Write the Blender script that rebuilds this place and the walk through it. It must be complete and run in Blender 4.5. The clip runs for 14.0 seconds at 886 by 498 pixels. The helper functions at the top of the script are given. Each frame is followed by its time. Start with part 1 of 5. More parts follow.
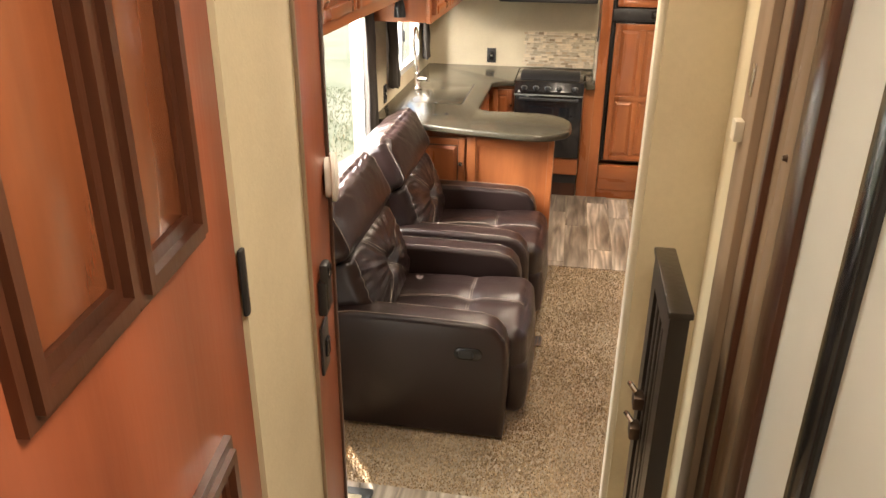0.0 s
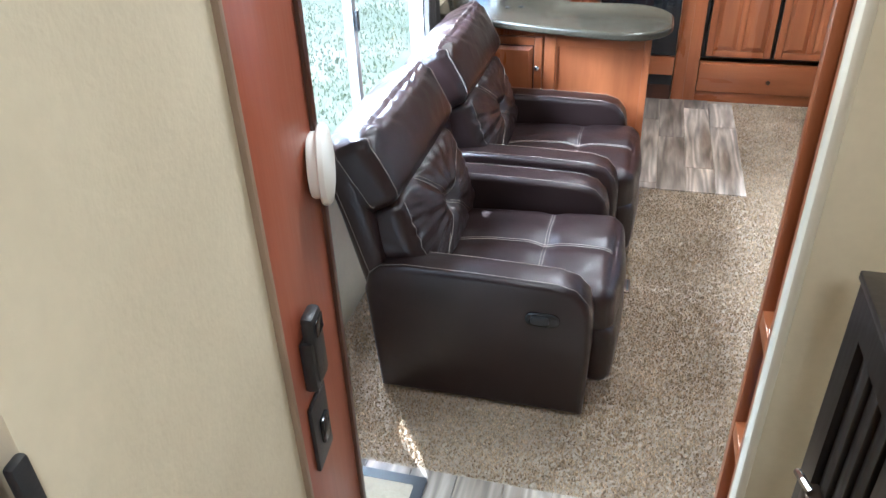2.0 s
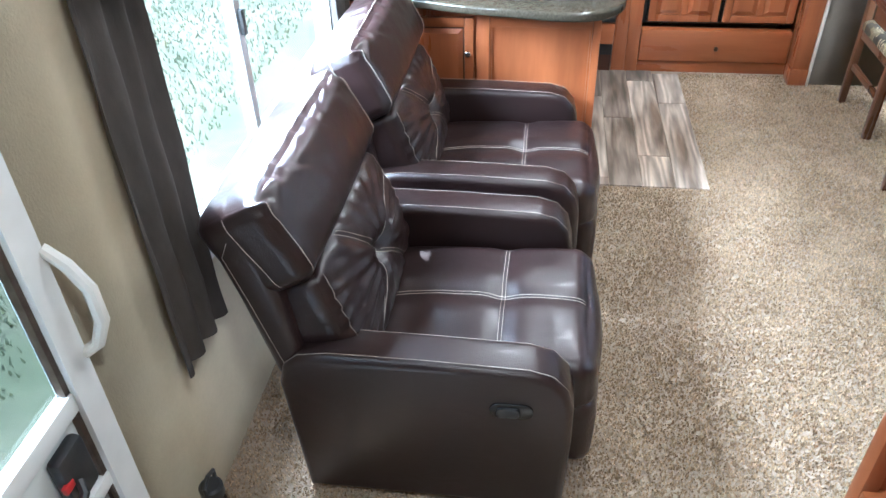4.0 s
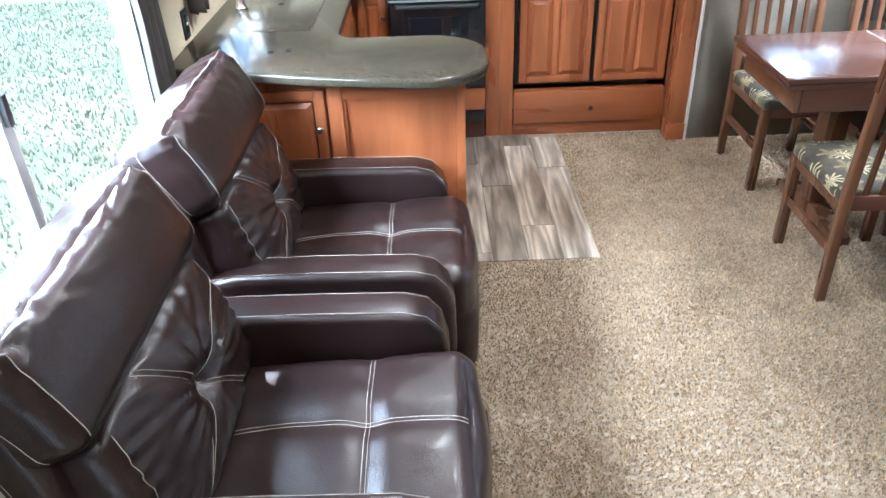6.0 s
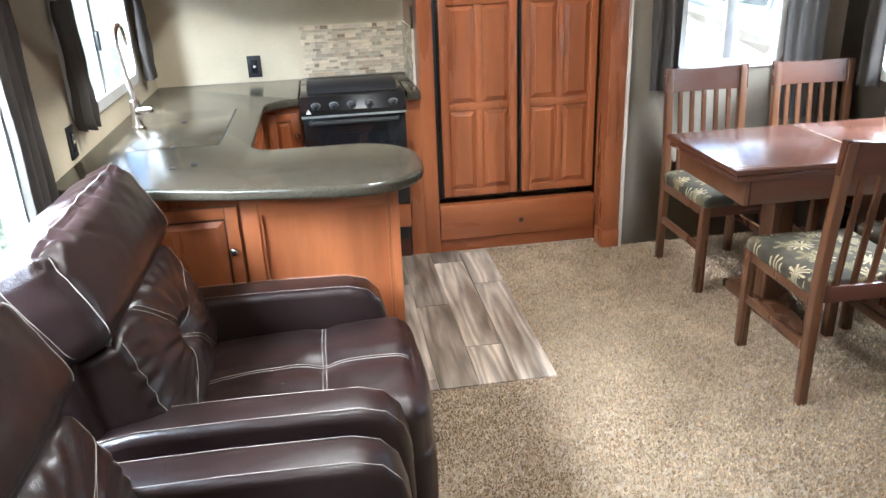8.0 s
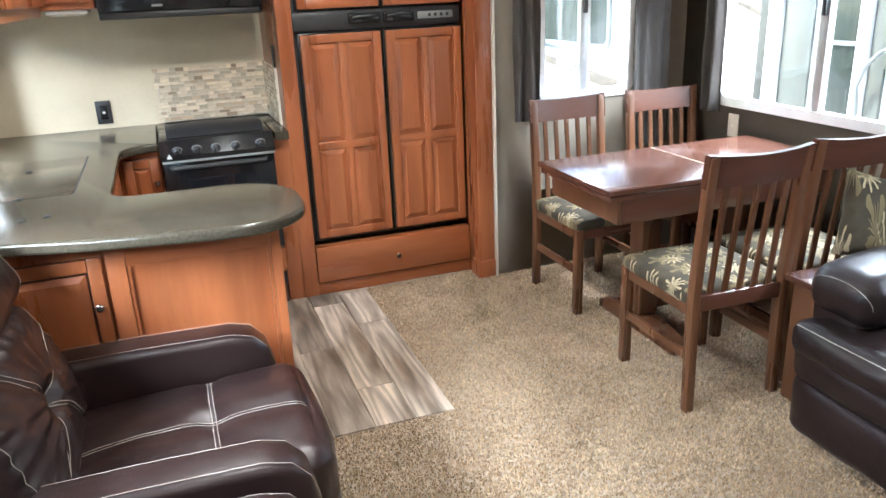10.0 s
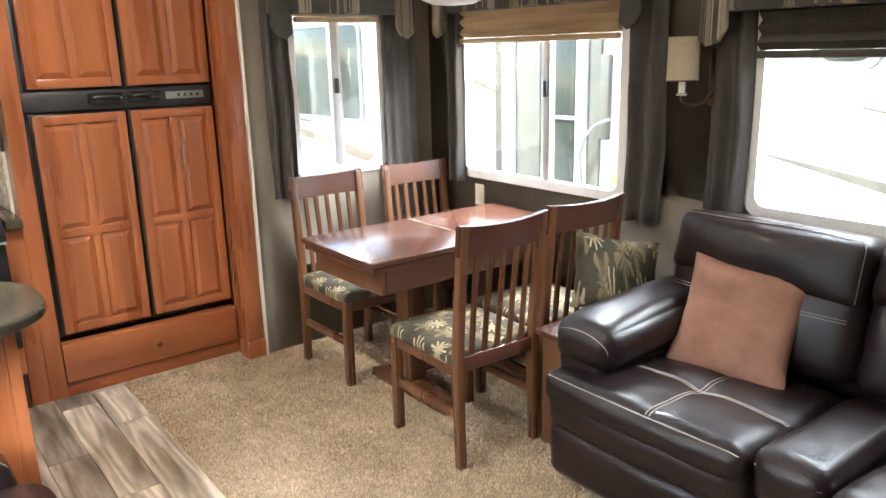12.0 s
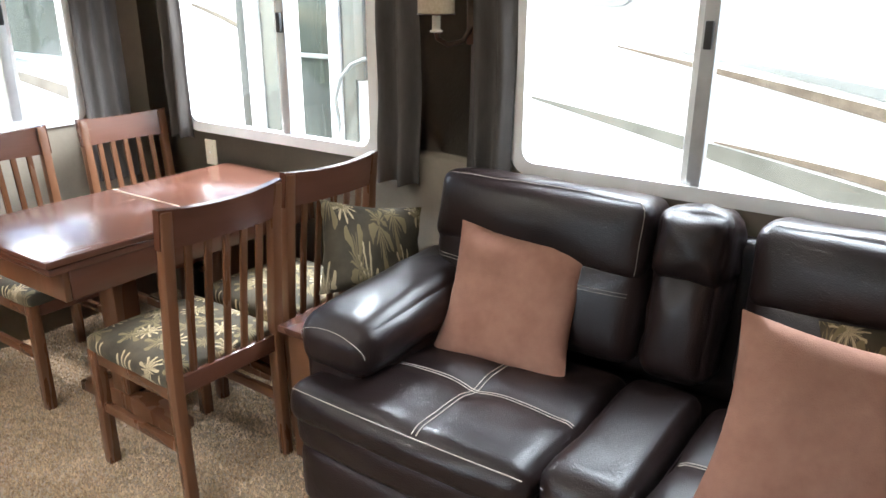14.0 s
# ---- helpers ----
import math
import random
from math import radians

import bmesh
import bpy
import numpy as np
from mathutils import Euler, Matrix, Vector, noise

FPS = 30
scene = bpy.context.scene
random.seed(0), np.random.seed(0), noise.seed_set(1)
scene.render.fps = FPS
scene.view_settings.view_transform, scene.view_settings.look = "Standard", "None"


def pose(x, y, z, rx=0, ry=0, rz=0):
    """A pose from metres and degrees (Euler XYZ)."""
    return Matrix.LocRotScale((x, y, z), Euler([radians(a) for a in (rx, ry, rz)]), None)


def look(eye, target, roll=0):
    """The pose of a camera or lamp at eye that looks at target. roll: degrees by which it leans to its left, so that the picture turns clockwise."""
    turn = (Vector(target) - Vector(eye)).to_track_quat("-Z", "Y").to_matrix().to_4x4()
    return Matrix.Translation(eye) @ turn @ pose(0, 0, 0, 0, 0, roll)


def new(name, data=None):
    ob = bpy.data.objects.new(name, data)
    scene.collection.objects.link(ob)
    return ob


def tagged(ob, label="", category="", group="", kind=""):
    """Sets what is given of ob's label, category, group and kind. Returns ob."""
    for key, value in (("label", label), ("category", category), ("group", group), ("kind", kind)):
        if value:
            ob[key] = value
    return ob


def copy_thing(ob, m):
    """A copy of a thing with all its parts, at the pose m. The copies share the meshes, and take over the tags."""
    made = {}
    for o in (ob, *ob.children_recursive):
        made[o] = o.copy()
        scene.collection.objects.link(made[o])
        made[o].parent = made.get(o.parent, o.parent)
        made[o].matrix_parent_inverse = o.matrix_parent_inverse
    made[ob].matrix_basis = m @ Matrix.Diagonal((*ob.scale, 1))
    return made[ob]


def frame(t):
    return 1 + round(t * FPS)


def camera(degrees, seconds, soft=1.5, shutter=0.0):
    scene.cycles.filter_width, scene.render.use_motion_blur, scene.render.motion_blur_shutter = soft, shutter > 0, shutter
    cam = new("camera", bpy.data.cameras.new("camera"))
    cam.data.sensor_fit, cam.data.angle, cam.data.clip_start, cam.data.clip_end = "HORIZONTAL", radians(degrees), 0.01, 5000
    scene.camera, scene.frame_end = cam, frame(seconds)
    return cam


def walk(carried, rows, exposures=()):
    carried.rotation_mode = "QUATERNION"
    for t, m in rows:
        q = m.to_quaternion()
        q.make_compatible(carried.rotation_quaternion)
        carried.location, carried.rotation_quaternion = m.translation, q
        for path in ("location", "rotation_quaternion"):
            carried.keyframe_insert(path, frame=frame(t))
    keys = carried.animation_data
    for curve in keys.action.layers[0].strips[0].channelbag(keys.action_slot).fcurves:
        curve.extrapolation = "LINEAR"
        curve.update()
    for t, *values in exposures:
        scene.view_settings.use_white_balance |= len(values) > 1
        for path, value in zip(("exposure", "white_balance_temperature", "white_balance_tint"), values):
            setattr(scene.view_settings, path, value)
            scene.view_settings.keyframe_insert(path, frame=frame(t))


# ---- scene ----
cam = camera(61.0, 14.0)
# seconds, place, yaw, pitch and roll
ROWS = [
    (0, 0.0006, -0.0096, 2.0822, 9.28, -24.01, 0.58),
    (0.5, 0.0370, 0.1344, 2.0584, 14.87, -26.52, 0.29),
    (1, 0.0248, 0.2352, 2.0273, 17.20, -29.11, -0.52),
    (1.5, -0.0269, 0.4055, 2.0315, 16.87, -30.83, -1.63),
    (2, -0.0923, 0.6160, 1.9949, 15.74, -32.46, -2.20),
    (4.5, -0.2950, 1.3707, 1.9579, 6.80, -36.98, -2.06),
    (5, -0.2906, 1.4492, 1.9265, 5.07, -36.00, -2.38),
    (5.5, -0.2281, 1.5940, 1.8446, 3.08, -33.41, -2.62),
    (6, -0.1762, 1.6845, 1.8111, -0.32, -31.90, -2.02),
    (6.5, -0.1981, 1.7280, 1.7659, -3.40, -29.70, -1.75),
    (7, -0.2467, 1.8297, 1.7071, -4.87, -26.38, -1.92),
    (9.5, -0.2782, 2.0762, 1.5517, -16.24, -20.18, -2.47),
    (10, -0.3360, 2.0678, 1.5600, -19.49, -19.34, -2.44),
    (10.5, -0.3715, 2.0512, 1.5720, -23.21, -17.92, -2.12),
    (11, -0.3328, 2.0489, 1.6053, -28.72, -15.91, -1.41),
    (11.5, -0.3348, 2.0242, 1.5928, -32.78, -14.89, -1.46),
    (12, -0.3341, 2.0327, 1.5976, -37.79, -14.71, -1.37),
    (12.5, -0.3029, 2.0965, 1.5830, -42.58, -15.17, -1.35),
    (13, -0.1480, 2.1754, 1.5821, -48.06, -16.30, -0.98),
    (13.5, 0.0541, 2.2442, 1.5760, -52.46, -17.75, -0.49),
    (14, 0.1791, 2.3578, 1.5634, -55.36, -19.55, 0.18),
]
EXPOSURES = [(0.0, 2.1, 7400, 13), (0.5, 2.22, 6050, 8), (1.0, 2.25, 5500, 6), (2.0, 2.25, 4950, 5), (5.0, 2.45, 4950, 4), (7.0, 2.25, 5300, 5), (10.0, 2.28, 5500, 6), (12.5, 2.27, 6100, 8), (13.0, 2.22, 6050, 8), (14.0, 2.05, 5900, 8)]
walk(cam, [(t, pose(x, y, z, 90 + pitch, 0, yaw) @ pose(0, 0, 0, 0, 0, roll)) for t, x, y, z, yaw, pitch, roll in ROWS], EXPOSURES)

# ---- world, sun, exposure ----
SUN = Vector((0.43, -0.47, -0.82))
world = bpy.data.worlds.new("sky")
scene.world = world
world.use_nodes = True
_sky = world.node_tree.nodes.new("ShaderNodeTexSky")
_sky.sky_type, _sky.sun_disc = "NISHITA", False
_sky.sun_elevation, _sky.sun_rotation = radians(52), radians(-42.5)
_bg = world.node_tree.nodes["Background"]
_bg.inputs["Strength"].default_value = 0.15
world.node_tree.links.new(_sky.outputs[0], _bg.inputs["Color"])
sun = new("sun", bpy.data.lights.new("sun", "SUN"))
sun.data.energy, sun.data.angle, sun.data.color = 4.6, radians(0.5), (1.0, 0.95, 0.87)
sun.matrix_world = look((-6, 4, 12), Vector((-6, 4, 12)) + SUN)



def area(name, eye, target, width, height, watts, colour):
    ob = new(name, bpy.data.lights.new(name, "AREA"))
    ob.data.shape, ob.data.size, ob.data.size_y = "RECTANGLE", width, height
    ob.data.energy, ob.data.color = watts, colour
    ob.matrix_world = look(eye, target)
    return ob


# area lamps as sky at each window's head; ceiling lamps are unseen added fill
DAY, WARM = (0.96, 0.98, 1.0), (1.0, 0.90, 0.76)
area("sky_big_window", (-1.75, 3.5, 2.05), (-0.2, 3.5, 0.5), 1.6, 0.7, 110, DAY)
area("sky_entry_door", (-1.75, 1.95, 2.1), (-0.3, 2.2, 0.3), 0.6, 0.6, 40, DAY)
area("sky_sink_window", (-1.75, 5.45, 1.9), (-0.7, 5.45, 0.9), 1.0, 0.5, 22, DAY)
area("sky_dinette_window", (3.0, 4.82, 2.2), (1.6, 4.7, 0.4), 1.1, 0.6, 80, DAY)
area("sky_sofa_window", (3.0, 3.0, 2.2), (1.4, 3.1, 0.3), 1.4, 0.9, 55, DAY)
area("sky_end_window", (1.8, 6.3, 2.2), (1.6, 4.8, 0.4), 0.5, 0.5, 30, DAY)
FILL_LAMPS = [(0.1, 3.3, 4.0), (0.1, 4.8, 8.5), (1.75, 3.4, 0.8), (0.12, 0.3, 2.5), (-0.25, 1.75, 3.0)]
for cx, cy, watts in FILL_LAMPS:
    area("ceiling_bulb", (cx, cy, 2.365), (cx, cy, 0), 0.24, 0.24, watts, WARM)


# ---- materials ----
def mat(name, c1, c2=None, scale=6.0, rough=0.5, metal=0.0, bump=0.0, bscale=80.0, stretch=(1, 1, 1),
        vary=0.0, island=False, coat=0.0, fine=0.0, fscale=200.0, emit=0.0, spec=0.5, rvar=0.08):
    """A surface: two tones in patches, a finer grain over them, relief, and uneven gloss."""
    m = bpy.data.materials.new(name)
    m.use_nodes = True
    nt = m.node_tree
    N, L = nt.nodes, nt.links
    b = N["Principled BSDF"]
    tc = N.new("ShaderNodeTexCoord")
    mp = N.new("ShaderNodeMapping")
    mp.inputs["Scale"].default_value = stretch
    L.new(tc.outputs["Object"], mp.inputs["Vector"])
    n1 = N.new("ShaderNodeTexNoise")
    n1.inputs["Scale"].default_value, n1.inputs["Detail"].default_value = scale, 5
    L.new(mp.outputs[0], n1.inputs["Vector"])
    ramp = N.new("ShaderNodeValToRGB")
    ramp.color_ramp.elements[0].position, ramp.color_ramp.elements[1].position = 0.32, 0.68
    ramp.color_ramp.elements[0].color = (*c1, 1)
    ramp.color_ramp.elements[1].color = (*(c2 or c1), 1)
    L.new(n1.outputs[0], ramp.inputs[0])
    out = ramp.outputs[0]
    if fine:
        n2 = N.new("ShaderNodeTexNoise")
        n2.inputs["Scale"].default_value, n2.inputs["Detail"].default_value = fscale, 3
        L.new(mp.outputs[0], n2.inputs["Vector"])
        out = _scaled(nt, out, n2.outputs[0], fine)
    if vary:
        src = N.new("ShaderNodeNewGeometry").outputs["Random Per Island"] if island else N.new("ShaderNodeObjectInfo").outputs["Random"]
        out = _scaled(nt, out, src, vary)
    L.new(out, b.inputs["Base Color"])
    rr = N.new("ShaderNodeMapRange")
    rr.inputs["To Min"].default_value, rr.inputs["To Max"].default_value = max(0.02, rough - rvar), min(1, rough + rvar)
    L.new(n1.outputs[0], rr.inputs["Value"])
    L.new(rr.outputs[0], b.inputs["Roughness"])
    b.inputs["Metallic"].default_value = metal
    b.inputs["Coat Weight"].default_value = coat
    b.inputs["Coat Roughness"].default_value = 0.15
    b.inputs["Specular IOR Level"].default_value = spec
    if bump:
        n3 = N.new("ShaderNodeTexNoise")
        n3.inputs["Scale"].default_value, n3.inputs["Detail"].default_value = bscale, 4
        L.new(mp.outputs[0], n3.inputs["Vector"])
        bp = N.new("ShaderNodeBump")
        bp.inputs["Strength"].default_value, bp.inputs["Distance"].default_value = bump, 0.004
        L.new(n3.outputs[0], bp.inputs["Height"])
        L.new(bp.outputs[0], b.inputs["Normal"])
    if emit:
        b.inputs["Emission Color"].default_value = (*c1, 1)
        b.inputs["Emission Strength"].default_value = emit
    return m


def _scaled(nt, colour, value, amount):
    """colour times 1 - amount .. 1 + amount, by value 0 .. 1."""
    r = nt.nodes.new("ShaderNodeMapRange")
    r.inputs["To Min"].default_value, r.inputs["To Max"].default_value = 1 - amount, 1 + amount
    nt.links.new(value, r.inputs["Value"])
    h = nt.nodes.new("ShaderNodeHueSaturation")
    nt.links.new(r.outputs[0], h.inputs["Value"])
    nt.links.new(colour, h.inputs["Color"])
    return h.outputs[0]


def wood(name, dark, light, axis=2, rough=0.32, vary=0.0, ring=9.0, coat=0.25, contrast=0.5):
    """Grain that runs along an axis, with darker pores."""
    s = [9.0, 9.0, 9.0]
    s[axis] = 1.1
    m = mat(name, dark, light, scale=0.8, rough=rough, stretch=s, vary=vary, coat=coat, fine=0.10, fscale=9.0, bump=0.12, bscale=8.0)
    nt = m.node_tree
    N, L = nt.nodes, nt.links
    b = N["Principled BSDF"]
    mp = next(n for n in N if n.type == "MAPPING")
    w = N.new("ShaderNodeTexWave")
    w.wave_type, w.bands_direction = "BANDS", "DIAGONAL"
    w.inputs["Scale"].default_value, w.inputs["Distortion"].default_value = 0.28 * ring / 9, 6.0
    w.inputs["Detail"].default_value, w.inputs["Detail Scale"].default_value = 3.0, 1.2
    L.new(mp.outputs[0], w.inputs["Vector"])
    src = b.inputs["Base Color"].links[0].from_socket
    L.new(_scaled(nt, src, w.outputs["Color"], 0.12 * contrast), b.inputs["Base Color"])
    return m


def wrinkled(m, scale, strength):
    """Soft creases of worn leather under its fine grain."""
    N, L = m.node_tree.nodes, m.node_tree.links
    tc = next(n for n in N if n.type == "TEX_COORD")
    grain = next(n for n in N if n.type == "BUMP")
    n = N.new("ShaderNodeTexNoise")
    n.noise_type = "RIDGED_MULTIFRACTAL"
    n.inputs["Scale"].default_value, n.inputs["Detail"].default_value = scale, 2.5
    n.inputs["Distortion"].default_value = 0.8
    L.new(tc.outputs["Object"], n.inputs["Vector"])
    bp = N.new("ShaderNodeBump")
    bp.inputs["Strength"].default_value, bp.inputs["Distance"].default_value = strength, 0.003
    L.new(n.outputs[0], bp.inputs["Height"])
    L.new(bp.outputs[0], grain.inputs["Normal"])


def thin_leaf(m, tint):
    """Lets light through a blade, so that its far side glows too."""
    N, L = m.node_tree.nodes, m.node_tree.links
    out = next(n for n in N if n.type == "OUTPUT_MATERIAL")
    tr = N.new("ShaderNodeBsdfTranslucent")
    tr.inputs["Color"].default_value = (*tint, 1)
    mix = N.new("ShaderNodeMixShader")
    mix.inputs[0].default_value = 0.5
    L.new(N["Principled BSDF"].outputs[0], mix.inputs[1])
    L.new(tr.outputs[0], mix.inputs[2])
    L.new(mix.outputs[0], out.inputs[0])


def plank_mat(name):
    """Weathered grey-brown vinyl plank: dark streaked grain, each piece of its own tone."""
    m = mat(name, (0.13, 0.095, 0.065), (0.47, 0.39, 0.31), scale=1.0, rough=0.45, stretch=(15, 1.6, 1), vary=0.42, fine=0.30, fscale=5.0, bump=0.1, bscale=6)
    nt = m.node_tree
    N, L = nt.nodes, nt.links
    b = N["Principled BSDF"]
    tc = next(n for n in N if n.type == "TEX_COORD")
    info = N.new("ShaderNodeObjectInfo")
    add = N.new("ShaderNodeVectorMath")
    add.operation = "MULTIPLY_ADD"
    add.inputs[1].default_value = (7, 11, 3)
    L.new(info.outputs["Random"], add.inputs[0])
    L.new(tc.outputs["Object"], add.inputs[2])
    mp = next(n for n in N if n.type == "MAPPING")
    L.new(add.outputs[0], mp.inputs["Vector"])
    # long cathedral figures in the middle of a plank
    mp2 = N.new("ShaderNodeMapping")
    mp2.inputs["Scale"].default_value = (1, 0.10, 1)
    L.new(add.outputs[0], mp2.inputs["Vector"])
    nz = N.new("ShaderNodeTexNoise")
    nz.inputs["Scale"].default_value, nz.inputs["Detail"].default_value = 9.0, 1.5
    L.new(mp2.outputs[0], nz.inputs["Vector"])
    rings = N.new("ShaderNodeMath")
    rings.operation = "SINE"
    mul = N.new("ShaderNodeMath")
    mul.operation = "MULTIPLY"
    mul.inputs[1].default_value = 46.0
    L.new(nz.outputs[0], mul.inputs[0])
    L.new(mul.outputs[0], rings.inputs[0])
    half = N.new("ShaderNodeMapRange")
    half.inputs["From Min"].default_value = -1
    L.new(rings.outputs[0], half.inputs["Value"])
    src = b.inputs["Base Color"].links[0].from_socket
    L.new(_scaled(nt, src, half.outputs[0], 0.27), b.inputs["Base Color"])
    return m


def floral(name, ground, ground2, petal, leaf):
    """Dark cloth printed with open flowers and leaves."""
    m = mat(name, ground, ground2, scale=9, rough=0.85, bump=0.3, bscale=500, fine=0.15, fscale=400, spec=0.2)
    nt = m.node_tree
    N, L = nt.nodes, nt.links
    b = N["Principled BSDF"]
    tc = next(n for n in N if n.type == "TEX_COORD")

    def math_node(op, a, c=None):
        n = N.new("ShaderNodeMath")
        n.operation = op
        for i, v in enumerate((a, c)):
            if v is None:
                continue
            if isinstance(v, (int, float)):
                n.inputs[i].default_value = v
            else:
                L.new(v, n.inputs[i])
        return n.outputs[0]

    base = b.inputs["Base Color"].links[0].from_socket
    for scale, petals, reach, tone, shift in ((7.0, 11.0, 0.34, petal, 0.0), (8.0, 5.0, 0.42, leaf, 3.7)):
        mp = N.new("ShaderNodeMapping")
        mp.inputs["Location"].default_value = (shift, shift * 0.7, 0.3 * shift)
        mp.inputs["Scale"].default_value = (scale,) * 3
        L.new(tc.outputs["Object"], mp.inputs["Vector"])
        v = N.new("ShaderNodeTexVoronoi")
        v.voronoi_dimensions = "2D"
        v.inputs["Scale"].default_value = 1.0
        v.inputs["Randomness"].default_value = 0.75
        L.new(mp.outputs[0], v.inputs["Vector"])
        d = N.new("ShaderNodeVectorMath")
        d.operation = "SUBTRACT"
        L.new(mp.outputs[0], d.inputs[0])
        L.new(v.outputs["Position"], d.inputs[1])
        xyz = N.new("ShaderNodeSeparateXYZ")
        L.new(d.outputs[0], xyz.inputs[0])
        ang = math_node("ARCTAN2", xyz.outputs[1], xyz.outputs[0])
        rad = math_node("ABSOLUTE", math_node("SINE", math_node("MULTIPLY", ang, petals / 2)))
        edge = math_node("MULTIPLY", math_node("ADD", math_node("MULTIPLY", rad, 0.75), 0.25), reach)
        inside = math_node("LESS_THAN", v.outputs["Distance"], edge)
        line = math_node("GREATER_THAN", math_node("ABSOLUTE", math_node("SUBTRACT", rad, 0.72)), 0.14)
        mix = N.new("ShaderNodeMix")
        mix.data_type = "RGBA"
        L.new(math_node("MULTIPLY", inside, line), mix.inputs["Factor"])
        L.new(base, mix.inputs["A"])
        mix.inputs["B"].default_value = (*tone, 1)
        base = mix.outputs["Result"]
    L.new(base, b.inputs["Base Color"])
    return m


def glass_mat(name, tint=(1, 1, 1), gloss=1.0):
    m = bpy.data.materials.new(name)
    m.use_nodes = True
    nt = m.node_tree
    nt.nodes.clear()
    out = nt.nodes.new("ShaderNodeOutputMaterial")
    mix = nt.nodes.new("ShaderNodeMixShader")
    mix.inputs[0].default_value = 0.05
    tr = nt.nodes.new("ShaderNodeBsdfTransparent")
    tr.inputs["Color"].default_value = (*tint, 1)
    gl = nt.nodes.new("ShaderNodeBsdfGlossy")
    gl.inputs["Roughness"].default_value = 0.02
    nt.links.new(tr.outputs[0], mix.inputs[1])
    nt.links.new(gl.outputs[0], mix.inputs[2])
    nt.links.new(mix.outputs[0], out.inputs[0])
    return m


M_WALL = mat("beige_wallpaper", (0.60, 0.52, 0.37), (0.66, 0.58, 0.42), scale=5, rough=0.75, bump=0.15, bscale=150, fine=0.05, fscale=60, spec=0.3)
M_TAUPE = mat("taupe_wallpaper", (0.20, 0.168, 0.125), (0.24, 0.205, 0.155), scale=5, rough=0.7, bump=0.15, bscale=150, fine=0.06, fscale=70, spec=0.3)
M_CEIL = mat("white_ceiling", (0.74, 0.72, 0.66), (0.80, 0.78, 0.72), scale=3, rough=0.8, bump=0.1, bscale=120)
M_CHERRY = wood("cherry_wood", (0.25, 0.074, 0.025), (0.375, 0.123, 0.043), axis=2, rough=0.29, coat=0.32, contrast=0.8)
M_CHERRY_X = wood("cherry_wood_across", (0.25, 0.074, 0.025), (0.375, 0.123, 0.043), axis=0, rough=0.29, coat=0.32, contrast=0.8)
M_CHERRY_Y = wood("cherry_wood_along", (0.25, 0.074, 0.025), (0.375, 0.123, 0.043), axis=1, rough=0.29, coat=0.32, contrast=0.8)
M_DOORWOOD = wood("reddish_door_veneer", (0.25, 0.067, 0.032), (0.335, 0.095, 0.047), axis=2, coat=0.15, rough=0.36, contrast=0.9)
M_MAHOG = wood("mahogany_chair_wood", (0.076, 0.032, 0.015), (0.135, 0.058, 0.026), axis=2, coat=0.3, rough=0.28)
M_MAHOG_X = wood("mahogany_table_wood", (0.078, 0.031, 0.019), (0.094, 0.038, 0.023), axis=0, coat=0.3, rough=0.25, contrast=0.3)
M_DARKWOOD = wood("dark_moulding", (0.045, 0.016, 0.009), (0.088, 0.030, 0.016), axis=2, rough=0.3)
M_DOORPANEL = wood("door_panel_veneer", (0.20, 0.062, 0.027), (0.30, 0.098, 0.044), axis=2, coat=0.4, rough=0.26, contrast=1.6)
M_GREYWOOD = wood("grey_brown_jamb", (0.20, 0.135, 0.085), (0.30, 0.21, 0.14), axis=2, rough=0.55, coat=0.0)
M_BLACKWOOD = wood("espresso_gate_wood", (0.012, 0.009, 0.007), (0.03, 0.022, 0.017), axis=2, rough=0.3)
M_LEATHER = mat("brown_leather", (0.0150, 0.0082, 0.0077), (0.0232, 0.0125, 0.0116), scale=4, rough=0.30, bump=0.25, bscale=260, coat=0.10, fine=0.1, fscale=120, rvar=0.04)
M_SOFA = mat("dark_bonded_leather", (0.0095, 0.0060, 0.0058), (0.018, 0.0108, 0.0098), scale=4, rough=0.32, spec=0.32, bump=0.35, bscale=240, coat=0.08, fine=0.1, fscale=120, rvar=0.06)
for m in (M_LEATHER, M_SOFA):
    wrinkled(m, 16, 0.28)
M_THREAD = mat("cream_thread", (0.48, 0.42, 0.36), (0.38, 0.33, 0.28), scale=90, rough=0.8)
M_CARPET = mat("beige_carpet_backing", (0.31, 0.245, 0.175), (0.40, 0.325, 0.245), scale=40, rough=0.95, bump=0.6, bscale=180, fine=0.3, fscale=160, spec=0.1)
M_PILE = mat("beige_carpet_pile", (0.36, 0.255, 0.155), (0.50, 0.375, 0.24), scale=3.2, rough=0.95, vary=0.38, island=True, spec=0.1, fine=0.16, fscale=7)
M_PLANK = plank_mat("weathered_plank")
M_MAT = mat("beige_mat", (0.42, 0.35, 0.25), (0.48, 0.41, 0.3), scale=60, rough=0.9, bump=0.4, bscale=300)
M_GRANITE = mat("granite_laminate", (0.040, 0.034, 0.023), (0.068, 0.058, 0.041), scale=110, rough=0.17, fine=0.5, fscale=300, coat=0.08, spec=0.32, rvar=0.03)
M_BLACK = mat("black_gloss", (0.010, 0.010, 0.011), (0.014, 0.014, 0.015), scale=5, rough=0.14, rvar=0.04)
M_BLACKPL = mat("black_plastic", (0.018, 0.018, 0.019), (0.026, 0.026, 0.027), scale=30, rough=0.42, bump=0.1, bscale=400)
